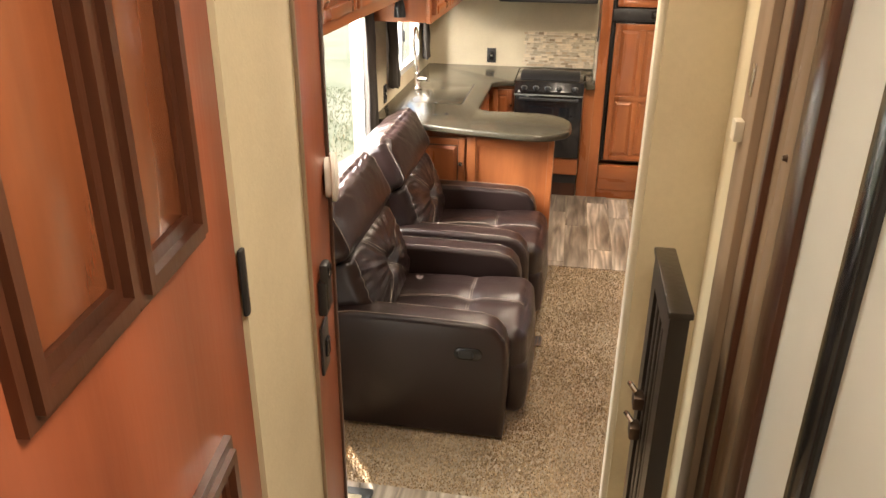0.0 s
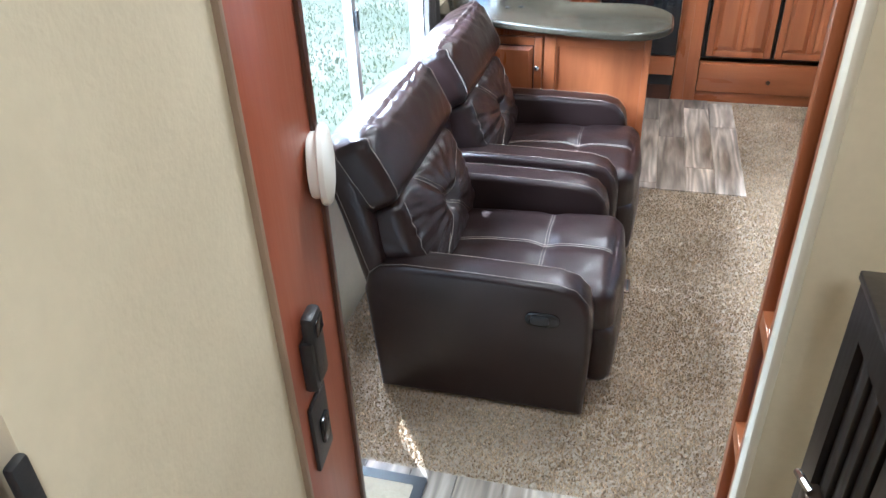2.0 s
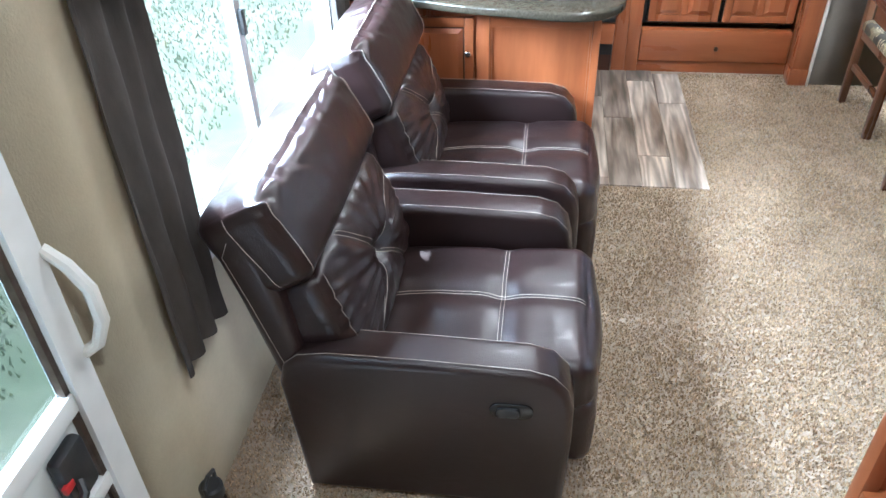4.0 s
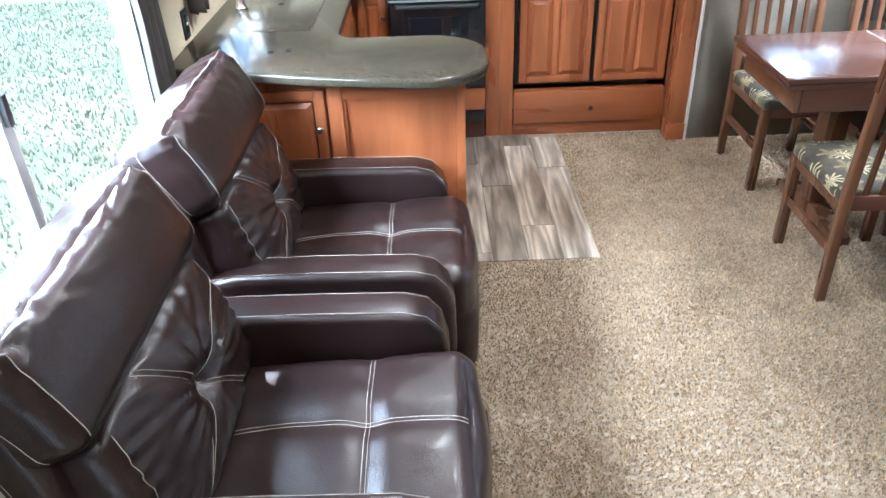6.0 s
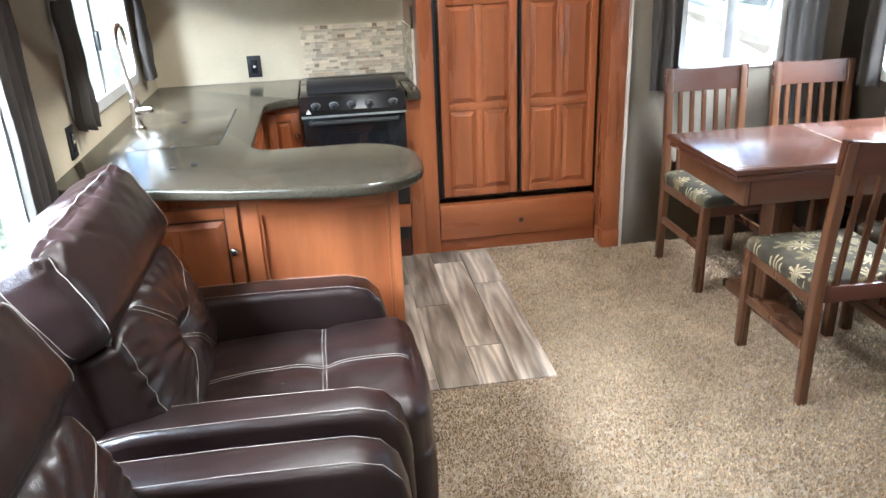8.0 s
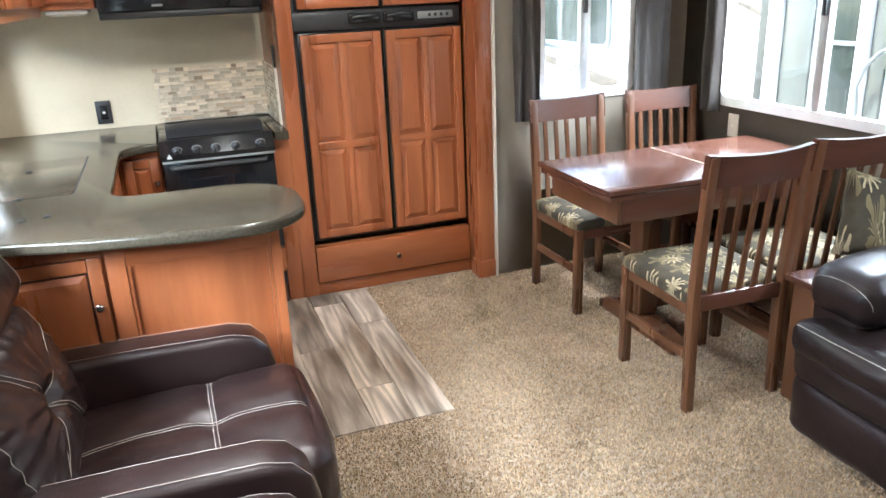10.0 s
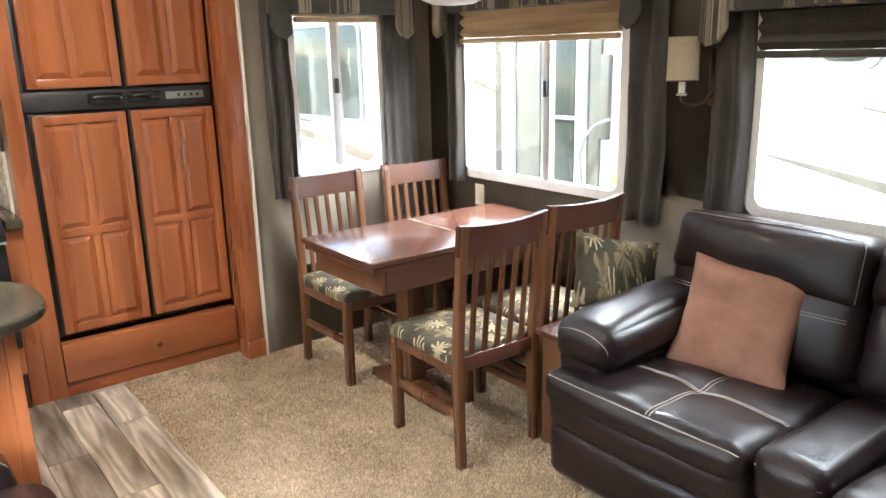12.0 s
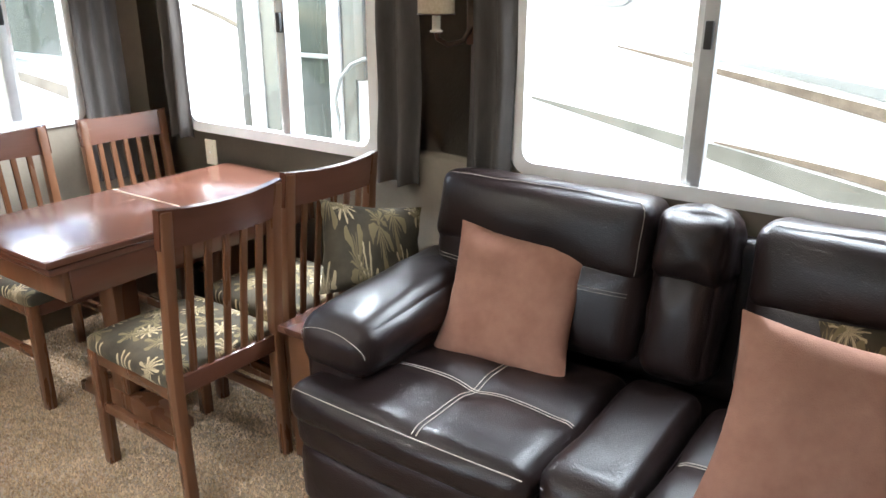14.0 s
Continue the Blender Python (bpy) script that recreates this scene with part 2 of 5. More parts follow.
M_DARKMETAL = mat("bronze_metal", (0.09, 0.06, 0.045), (0.14, 0.1, 0.075), scale=30, rough=0.32, metal=0.9)
M_NICKEL = mat("brushed_nickel", (0.55, 0.5, 0.45), (0.66, 0.61, 0.55), scale=40, rough=0.24, metal=1.0)
M_ALU = mat("white_aluminium", (0.70, 0.70, 0.68), (0.78, 0.78, 0.76), scale=10, rough=0.35, spec=0.5)
M_GREYALU = mat("grey_aluminium", (0.42, 0.43, 0.43), (0.52, 0.53, 0.53), scale=10, rough=0.35, metal=0.4)
M_WHITEPL = mat("white_plastic", (0.72, 0.70, 0.65), (0.78, 0.76, 0.71), scale=8, rough=0.4)
M_CREAMPL = mat("cream_plastic", (0.66, 0.60, 0.48), (0.7, 0.64, 0.52), scale=8, rough=0.4)
M_CURTAIN = mat("grey_brown_curtain", (0.055, 0.048, 0.042), (0.085, 0.075, 0.066), scale=12, rough=0.75, bump=0.3, bscale=600, stretch=(1, 1, 0.3), fine=0.2, fscale=60, spec=0.3)
M_VALANCE = floral("leafy_valance_cloth", (0.05, 0.047, 0.04), (0.075, 0.07, 0.058), (0.30, 0.26, 0.18), (0.20, 0.17, 0.11))
M_FLORAL = floral("floral_cloth", (0.040, 0.034, 0.022), (0.085, 0.068, 0.044), (0.40, 0.32, 0.19), (0.17, 0.135, 0.07))
M_SUEDE = mat("brown_suede", (0.25, 0.125, 0.085), (0.32, 0.17, 0.118), scale=7, rough=0.9, bump=0.35, bscale=300, fine=0.12, fscale=40, spec=0.2)
M_SHADE = mat("linen_lamp_shade", (0.36, 0.29, 0.19), (0.44, 0.36, 0.25), scale=120, rough=0.85, bump=0.3, bscale=500)
M_BLIND = wood("tan_blind_cloth", (0.36, 0.25, 0.14), (0.52, 0.38, 0.23), axis=1, rough=0.8, coat=0)
M_GLASS = glass_mat("window_glass", (0.97, 0.98, 0.97))
M_SCREEN = glass_mat("insect_screen", (0.55, 0.57, 0.56))
M_DARKGLASS = mat("oven_glass", (0.006, 0.007, 0.009), (0.009, 0.010, 0.012), scale=3, rough=0.06, rvar=0.02)
M_TILE = mat("mosaic_tile", (0.56, 0.46, 0.33), (0.68, 0.59, 0.45), scale=18, rough=0.25, vary=0.30, fine=0.1, fscale=50)
M_TILE2 = mat("mosaic_tile_brown", (0.40, 0.30, 0.20), (0.48, 0.38, 0.27), scale=18, rough=0.2, vary=0.35)
M_GROUT = mat("grout", (0.55, 0.49, 0.4), (0.62, 0.56, 0.46), scale=60, rough=0.9)
M_GEL = mat("white_gelcoat", (0.80, 0.80, 0.79), (0.84, 0.84, 0.83), scale=0.8, rough=0.22, fine=0.03, fscale=3)
M_STRIPE = mat("grey_decal", (0.10, 0.098, 0.082), (0.14, 0.135, 0.115), scale=5, rough=0.4)
M_STRIPE2 = mat("brown_decal", (0.10, 0.078, 0.058), (0.17, 0.135, 0.10), scale=12, rough=0.4, fine=0.3, fscale=90)
M_STRIPE3 = mat("silver_decal", (0.20, 0.21, 0.20), (0.25, 0.26, 0.25), scale=5, rough=0.35)
M_SEAL = mat("olive_grey_seal", (0.048, 0.048, 0.040), (0.060, 0.060, 0.050), scale=5, rough=0.5)
M_TRIM = mat("pale_olive_trim", (0.105, 0.108, 0.092), (0.125, 0.128, 0.110), scale=5, rough=0.45)
M_TINT = mat("tinted_glass", (0.030, 0.036, 0.030), (0.050, 0.058, 0.048), scale=1.5, rough=0.08)
M_GROUND = mat("dry_grass_ground", (0.085, 0.100, 0.058), (0.165, 0.162, 0.118), scale=0.9, rough=0.95, bump=0.5, bscale=30, fine=0.22, fscale=9)
M_GRAVEL = mat("pale_gravel", (0.42, 0.41, 0.38), (0.56, 0.55, 0.51), scale=3, rough=0.95, bump=1.0, bscale=60, fine=0.3, fscale=50)
M_GRASS = mat("weed_leaves", (0.10, 0.13, 0.066), (0.185, 0.185, 0.13), scale=0.7, rough=0.9, vary=0.08, island=True, fine=0.12, fscale=6)
thin_leaf(M_GRASS, (0.19, 0.21, 0.13))
M_RED = mat("red_plastic", (0.45, 0.02, 0.02), (0.5, 0.03, 0.03), scale=10, rough=0.4)
M_YELLOW = mat("yellow_decal", (0.7, 0.5, 0.05), (0.75, 0.55, 0.08), scale=10, rough=0.4)
M_BLUE = mat("blue_case", (0.03, 0.08, 0.16), (0.05, 0.11, 0.2), scale=10, rough=0.3)
M_HALLWHITE = mat("white_panel", (0.66, 0.70, 0.68), (0.72, 0.75, 0.73), scale=4, rough=0.5)


# ---- geometry helpers ----
def thing(name, loc, label, category, group="", kind=""):
    ob = new(name)
    ob.empty_display_size = 0.1
    ob.location = loc
    return tagged(ob, label, category, group, kind)


def finish(bm, smooth=35):
    bmesh.ops.recalc_face_normals(bm, faces=bm.faces[:])
    for f in bm.faces:
        f.smooth = True
    for e in bm.edges:
        if len(e.link_faces) == 2 and e.calc_face_angle(0) > radians(smooth):
            e.smooth = False


def part(name, bm, material, parent=None, label="", smooth=35):
    """Links a bmesh, given in world places, as one mesh under a thing or a part."""
    finish(bm, smooth)
    o, at = parent, Vector((0, 0, 0))
    while o is not None:
        at += o.location
        o = o.parent
    bmesh.ops.translate(bm, verts=bm.verts[:], vec=-at)
    me = bpy.data.meshes.new(name)
    bm.to_mesh(me)
    bm.free()
    me.materials.append(material)
    ob = new(name, me)
    ob.parent = parent
    return tagged(ob, label)


def islands(bm):
    """The loose pieces of a bmesh, each as one of its own."""
    left, out = set(bm.verts), []
    while left:
        stack, got = [left.pop()], []
        while stack:
            v = stack.pop()
            got.append(v)
            for e in v.link_edges:
                o = e.other_vert(v)
                if o in left:
                    left.discard(o)
                    stack.append(o)
        own, at = bmesh.new(), {}
        for v in got:
            at[v] = own.verts.new(v.co)
        for f in {f for v in got for f in v.link_faces}:
            own.faces.new([at[v] for v in f.verts])
        out.append(own)
    bm.free()
    return out


def stitching(bm, parent, label="cream stitched seam"):
    for own in islands(bm):
        part("stitching", own, M_THREAD, parent, label)


def struct(name, bm, material, label, category):
    return tagged(part(name, bm, material), label, category, kind="structure")


def box(x0, x1, y0, y1, z0, z1, bevel=0.0, seg=2, bm=None):
    own = bmesh.new()
    bmesh.ops.create_cube(own, size=1, matrix=Matrix.Translation(((x0 + x1) / 2, (y0 + y1) / 2, (z0 + z1) / 2)) @ Matrix.Diagonal((abs(x1 - x0), abs(y1 - y0), abs(z1 - z0), 1)))
    if bevel:
        bmesh.ops.bevel(own, geom=own.edges[:], offset=bevel, segments=seg, profile=0.5, affect="EDGES")
    return join(bm, own)


def join(bm, own):
    if bm is None:
        return own
    me = bpy.data.meshes.new("tmp")
    own.to_mesh(me)
    own.free()
    bm.from_mesh(me)
    bpy.data.meshes.remove(me)
    return bm


def turned(bm, m):
    bmesh.ops.transform(bm, matrix=m, verts=bm.verts[:])
    return bm


def prism(points, axis, a, b, bevel=0.0, seg=2, bm=None):
    """A flat outline pushed from a to b along an axis; the points are the other two coordinates, in order."""
    own = bmesh.new()
    def at(p, v):
        q = list(p)
        q.insert(axis, v)
        return q
    lo = [own.verts.new(at(p, a)) for p in points]
    hi = [own.verts.new(at(p, b)) for p in points]
    n = len(points)
    f1, f2 = own.faces.new(lo), own.faces.new(hi)
    for i in range(n):
        own.faces.new((lo[i], lo[(i + 1) % n], hi[(i + 1) % n], hi[i]))
    bmesh.ops.recalc_face_normals(own, faces=own.faces[:])
    if bevel:
        rim = list({e for f in (f1, f2) for e in f.edges})
        bmesh.ops.bevel(own, geom=rim, offset=bevel, segments=seg, profile=0.5, affect="EDGES")
    return join(bm, own)


def rounded(x0, x1, y0, y1, r, n=5):
    """Outline of a rectangle with rounded corners; r: one radius or four (from x1,y1 round to x1,y0)."""
    rr = r if isinstance(r, (tuple, list)) else (r,) * 4
    pts = []
    for (cx, cy, a0), q in zip(((x1, y1, 0), (x0, y1, 90), (x0, y0, 180), (x1, y0, 270)), rr):
        sx, sy = (-1 if cx == x1 else 1), (-1 if cy == y1 else 1)
        for i in range(n + 1 if q else 1):
            a = radians(a0 + 90 * i / n)
            pts.append((cx + sx * q + q * math.cos(a), cy + sy * q + q * math.sin(a)) if q else (cx, cy))
    return pts


def ring(outer, inner, axis, a, b, bm=None):
    """A frame between two outlines of as many points each."""
    own = bmesh.new()
    def at(p, v):
        q = list(p)
        q.insert(axis, v)
        return q
    n = len(outer)
    vs = [[own.verts.new(at(p, v)) for p in pts] for pts in (outer, inner) for v in (a, b)]
    for i in range(n):
        j = (i + 1) % n
        own.faces.new((vs[0][i], vs[0][j], vs[1][j], vs[1][i]))
        own.faces.new((vs[2][i], vs[2][j], vs[3][j], vs[3][i]))
        own.faces.new((vs[0][i], vs[0][j], vs[2][j], vs[2][i]))
        own.faces.new((vs[1][i], vs[1][j], vs[3][j], vs[3][i]))
    return join(bm, own)


def tube(path, r, sides=8, bm=None, closed=False):
    """A round rod along a path; r: a radius, or one for each point."""
    own = bmesh.new()
    P = [Vector(p) for p in path]
    n = len(P)
    rings = []
    side = None
    for i in range(n):
        d = ((P[(i + 1) % n] - P[i - 1]) if closed else (P[min(i + 1, n - 1)] - P[max(i - 1, 0)])).normalized()
        if side is None:
            side = d.orthogonal().normalized()
        side = (side - d * side.dot(d)).normalized()
        up = d.cross(side)
        q = r[i] if isinstance(r, (list, tuple)) else r
        rings.append([own.verts.new(P[i] + q * (math.cos(2 * math.pi * k / sides) * side + math.sin(2 * math.pi * k / sides) * up)) for k in range(sides)])
    for i in range(n if closed else n - 1):
        A, B = rings[i], rings[(i + 1) % n]
        for k in range(sides):
            own.faces.new((A[k], A[(k + 1) % sides], B[(k + 1) % sides], B[k]))
    if not closed:
        own.faces.new(rings[0][::-1])
        own.faces.new(rings[-1])
    return join(bm, own)


def lathe(profile, at, axis="Z", sides=20, bm=None):
    """A turned shape: (radius, height) pairs about an axis through a place."""
    own = bmesh.new()
    rows = [[own.verts.new((r * math.cos(2 * math.pi * k / sides), r * math.sin(2 * math.pi * k / sides), h)) for k in range(sides)] for r, h in profile]
    for A, B in zip(rows, rows[1:]):
        for k in range(sides):
            own.faces.new((A[k], A[(k + 1) % sides], B[(k + 1) % sides], B[k]))
    own.faces.new(rows[0][::-1])
    own.faces.new(rows[-1])
    m = {"Z": Matrix.Identity(4), "X": Matrix.Rotation(radians(90), 4, "Y"), "Y": Matrix.Rotation(radians(-90), 4, "X")}[axis]
    turned(own, Matrix.Translation(at) @ m)
    return join(bm, own)


class Cushion:
    """A stuffed, upholstered block: rounded, bulging, with soft folds. c runs -1..1 on each axis; f(c) is the place on its skin."""

    def __init__(self, half, r, bulge, m, fold=0.0, freq=9.0, seed=0.0, dent=None, squash=(1, 1, 1)):
        self.h, self.r, self.b, self.m = Vector(half), r, bulge, m
        self.fold, self.freq, self.seed, self.dent, self.squash = fold, freq, seed, dent, squash

    def f(self, c):
        h, r = self.h, self.r
        p = Vector([c[i] * h[i] for i in range(3)])
        inner = Vector([max(-(h[i] - r), min(h[i] - r, p[i])) for i in range(3)])
        d = p - inner
        n = d.normalized() if d.length > 1e-6 else Vector((0, 0, 0))
        q = inner + n * min(r, d.length) if sum(abs(v) > 1e-6 for v in d) > 1 else p
        for a in range(3):
            o = [abs(c[i]) for i in range(3) if i != a]
            q[a] += (1 if c[a] > 0 else -1) * abs(c[a]) * self.b[a] * (1 - o[0] ** 2) * (1 - o[1] ** 2)
        if self.dent:
            q += Vector(self.dent(c))
        if self.fold:
            s = self.squash
            w = Vector((q[0] * s[0], q[1] * s[1], q[2] * s[2])) * self.freq + Vector((self.seed, self.seed * 1.7, -self.seed))
            nn = n if n.length > 0 else Vector([v if abs(v) > 0.99 else 0 for v in c]).normalized()
            q += nn * self.fold * (noise.noise(w) + 0.5 * noise.noise(w * 2.3))
        return self.m @ q

    def mesh(self, n=14):
        bm = bmesh.new()
        for a in range(3):
            for s in (-1, 1):
                grid = []
                for i in range(n + 1):
                    row = []
                    for j in range(n + 1):
                        c = [0, 0, 0]
                        c[a] = s
                        e = lambda k: math.sin((2 * k / n - 1) * math.pi / 2) * 0.5 + (2 * k / n - 1) * 0.5
                        c[(a + 1) % 3], c[(a + 2) % 3] = e(i), e(j)
                        row.append(bm.verts.new(self.f(c)))
                    grid.append(row)
                for i in range(n):
                    for j in range(n):
                        bm.faces.new((grid[i][j], grid[i + 1][j], grid[i + 1][j + 1], grid[i][j + 1]))
        bmesh.ops.remove_doubles(bm, verts=bm.verts[:], dist=1e-4)
        return bm

    def seam(self, cs, off=0.0012, r=0.0009, bm=None):
        """Thread laid on the skin along points of c."""
        mid = self.m @ Vector((0, 0, 0))
        path = []
        for c in cs:
            p = self.f(c)
            g = Vector([v if abs(v) > 0.98 else 0 for v in c])
            n = (self.m.to_3x3() @ g).normalized() if g.length else (p - mid).normalized()
            path.append(p + n * off)
        return tube(path, r, 5, bm)


def line(a, b, n=14):
    return [Vector(a).lerp(Vector(b), i / n) for i in range(n + 1)]


# ---- the shell of the trailer ----
XL, XR, XS = -1.20, 1.27, 2.45          # left wall, main right wall, slide-out's outer wall
YB, YE, YS = 6.45, 5.71, 1.85           # kitchen end wall, slide-out's two end walls
ZC, DECK = 2.40, 0.555                  # ceiling, upper floor
T = 0.06


def wall(name, axis, at, thick, u0, u1, z0, z1, holes, material, label):
    """An upright wall from u0 to u1 with openings (u0, u1, z0, z1) through it."""
    us = sorted({u0, u1, *[v for h in holes for v in h[:2]]})
    zs = sorted({z0, z1, *[v for h in holes for v in h[2:]]})
    bm = bmesh.new()
    for a, b in zip(us, us[1:]):
        for c, d in zip(zs, zs[1:]):
            if any(h[0] <= (a + b) / 2 <= h[1] and h[2] <= (c + d) / 2 <= h[3] for h in holes):
                continue
            lo, hi = sorted((at, at + thick))
            box(lo, hi, a, b, c, d, bm=bm) if axis == 0 else box(a, b, lo, hi, c, d, bm=bm)
    bmesh.ops.remove_doubles(bm, verts=bm.verts[:], dist=1e-5)
    seen = {}
    for f in bm.faces:
        seen.setdefault(tuple(round(v, 4) for v in f.calc_center_median()), []).append(f)
    bmesh.ops.delete(bm, geom=[f for fs in seen.values() if len(fs) > 1 for f in fs], context="FACES")
    return struct(name, bm, material, label, "wall")


W_BIG = (2.70, 4.30, 0.72, 1.66)        # window beside the recliners (y0, y1, z0, z1)
W_SINK = (4.97, 5.98, 1.05, 1.53)       # window over the sink
W_DIN = (4.26, 5.38, 0.93, 1.90)        # window beside the table
W_SOFA = (2.40, 3.60, 0.965, 1.90)       # window behind the sofa
W_END = (1.55, 2.08, 0.98, 1.90)        # narrow window in the slide-out's end wall (x0, x1, z0, z1)
D_ENTRY = (1.62, 2.26, 0.02, 1.92)      # entry door

floor = struct("floor", box(XL, XS, 1.25, YB, -0.06, 0.0), M_CARPET, "floor with beige cut-pile carpet", "floor")
struct("floor_upper", box(XL, XR, -1.2, 1.22, 0.45, DECK), M_CARPET, "upper deck floor with beige carpet", "floor")
wall("wall_left", 0, XL, -T, -1.2, YB + T, -0.06, ZC, [W_BIG, W_SINK, D_ENTRY], M_WALL, "beige papered outer wall with windows")
wall("wall_kitchen", 1, YB, T, XL, XR, -0.06, ZC, [], M_WALL, "beige papered kitchen end wall")
wall("wall_slide_end", 1, YE, T, XR, XS + T, -0.06, ZC, [W_END], M_TAUPE, "taupe papered end wall of the slide-out")
wall("wall_slide", 0, XS, T, YS - T, YE, -0.06, ZC, [W_DIN, W_SOFA], M_TAUPE, "taupe papered slide-out wall with two windows")
wall("wall_slide_near", 1, YS, -T, XR, XS, -0.06, ZC, [], M_TAUPE, "taupe papered near end wall of the slide-out")
wall("wall_right", 0, XR, T, -1.2, YS - T, -0.06, ZC + 0.02, [], M_WALL, "beige papered right outer wall")
wall("wall_right_kitchen", 0, XR, T, YE + T, YB + T, -0.06, ZC + 0.02, [], M_WALL, "beige papered wall beside the refrigerator")
wall("wall_back", 1, -1.2, -T, XL - T, XR + T, 0.4, ZC, [], M_WALL, "beige papered wall closing the upper deck")
struct("ceiling", box(XL - T, XS + T, -1.26, YB + T, ZC, ZC + 0.06), M_CEIL, "off-white panelled ceiling", "ceiling")

# stairs down from the deck
for i in range(3):
    struct("step", box(-0.52, 0.34, 1.10 + 0.22 * i, 1.34 + 0.22 * i, -0.05, DECK - 0.185 * i - (0.0 if i else 0.002), 0.012), M_CARPET, "carpeted step down to the living room", "stair step")

# hall, left side: it runs a little askew
HALL = Matrix.Translation((-0.408, 0.84, 0)) @ Matrix.Rotation(radians(6.5), 4, "Z")


def hall(bm):
    return turned(bm, HALL)


struct("wall_hall", hall(box(-0.06, 0, 0.0, 0.352, 0.3, ZC)), M_WALL, "beige papered hall wall beside the door", "wall")
struct("wall_hall_back", hall(box(-0.10, -0.05, -2.0, 0.0, 0.5, ZC)), M_WALL, "beige papered hall wall behind the door", "wall")
post = thing("trim", HALL @ Vector((-0.03, 0.5, 0)), "reddish wooden end panel of the hall wall", "trim", kind="structure")
part("panel", hall(box(-0.085, 0.004, 0.357, 0.545, 0.0, ZC, 0.004)), M_DOORWOOD, post)
part("edge_strip", hall(box(-0.02, 0.010, 0.541, 0.556, 0.0, ZC, 0.004)), M_DARKWOOD, post)
part("bead", hall(box(-0.004, 0.007, 0.350, 0.359, 0.0, ZC, 0.002)), M_GREYWOOD, post, "thin tan bead")

door = thing("door_1", HALL @ Vector((0, -0.32, DECK)), "closed reddish wooden hall door with raised panels", "door", kind="structure")
part("leaf", hall(box(-0.040, 0.000, -0.60, -0.022, DECK + 0.01, 2.34, 0.003)), M_DOORWOOD, door)
for z0, z1 in ((1.752, 2.28), (0.70, 1.482)):
    for y0, y1, a0, a1 in ((-0.3085, -0.138, 0.034, 0.036), (-0.490, -0.3095, 0.036, 0.034)):
        o = rounded(y0, y1, z0, z1, 0, 1)
        p1, p2, p3 = [rounded(y0 + k * a0, y1 - k * a1, z0 + k * 0.04, z1 - k * 0.04, 0, 1) for k in (0.3, 0.65, 1.0)]
        bm = ring(o, p1, 0, 0.0, 0.010)
        ring(p1, p2, 0, 0.0, 0.018, bm=bm)
        ring(p2, p3, 0, 0.0, 0.008, bm=bm)
        part("moulding", hall(bm), M_DARKWOOD, door, "dark stepped moulding", smooth=10)
        part("panel", hall(box(-0.002, 0.003, y0 + a0, y1 - a1, z0 + 0.04, z1 - 0.04, 0.002)), M_DOORPANEL, door)
part("hinge", hall(box(-0.002, 0.006, -0.015, 0.000, 1.582, 1.680, 0.003)), M_BLACKPL, door, "dark bronze hinge")
part("hinge", hall(box(-0.002, 0.006, -0.015, 0.000, 0.80, 0.90, 0.003)), M_BLACKPL, door, "dark bronze hinge")

# switches and the detector on the end panel
REMOTE = HALL @ Matrix.Translation((0, -0.042, 0.030))
sw = thing("remote_control", REMOTE @ Vector((0.01, 0.46, 1.35)), "black remote control in a holder on the end panel", "remote")
part("holder", turned(box(0.004, 0.022, 0.435, 0.480, 1.325, 1.400, 0.005), REMOTE), M_BLACKPL, sw)
part("body", turned(box(0.008, 0.026, 0.440, 0.476, 1.335, 1.435, 0.007), REMOTE), M_BLACKPL, sw)
part("screen", turned(box(0.026, 0.0275, 0.446, 0.470, 1.405, 1.427, 0.0006), REMOTE), M_DARKGLASS, sw)
for k in range(2):
    part("button", turned(box(0.022, 0.0245, 0.446 + 0.014 * k, 0.454 + 0.014 * k, 1.345, 1.36, 0.001), REMOTE), M_WHITEPL, sw)
PLATE = HALL @ Matrix.Translation((0, -0.032, 0.026))
sw = thing("light_switch", PLATE @ Vector((0.01, 0.44, 1.22)), "black light switch plate on the end panel", "switch")
part("plate", turned(box(0.004, 0.011, 0.418, 0.478, 1.195, 1.305, 0.003), PLATE), M_BLACKPL, sw)
part("rocker", turned(box(0.010, 0.017, 0.436, 0.460, 1.23, 1.27, 0.003), PLATE), M_BLACK, sw)
det = thing("smoke_detector", HALL @ Vector((0.02, 0.525, 1.598)), "round white plastic detector on the end panel", "detector")
DET = HALL @ Matrix.Translation((0.002, 0.530, 1.598)) @ Matrix.Rotation(radians(12), 4, "Z")
part("base", turned(lathe([(0.039, 0.0), (0.041, 0.003), (0.041, 0.012), (0.038, 0.014)], (0, 0, 0), "X", 28), DET), M_WHITEPL, det)
part("cover", turned(lathe([(0.048, 0.012), (0.050, 0.014), (0.050, 0.020), (0.046, 0.024), (0.03, 0.027), (0.01, 0.028)], (0, 0, 0), "X", 28), DET), M_WHITEPL, det)

# hall, right side
struct("wall_hall_right", box(0.36, 0.42, 1.50, 1.73, 0.0, ZC), M_WALL, "beige papered hall wall on the stair side", "wall")
struct("wall_hall_right_low", box(0.36, 0.42, -1.2, 0.55, 0.4, ZC), M_WALL, "beige papered hall wall", "wall")
struct("wall_return", box(0.188, 0.42, 1.73, 1.76, 0.0, ZC, 0.004), M_WALL, "beige papered return wall at the stair foot", "wall")
struct("trim_corner", box(0.181, 0.200, 1.722, 1.768, 0.0, ZC, 0.006), M_CREAMPL, "cream rounded corner strip", "trim")
jamb = thing("door_2", (0.37, 1.2, DECK), "open doorway with grey-brown wooden jamb and white door", "door", kind="structure")
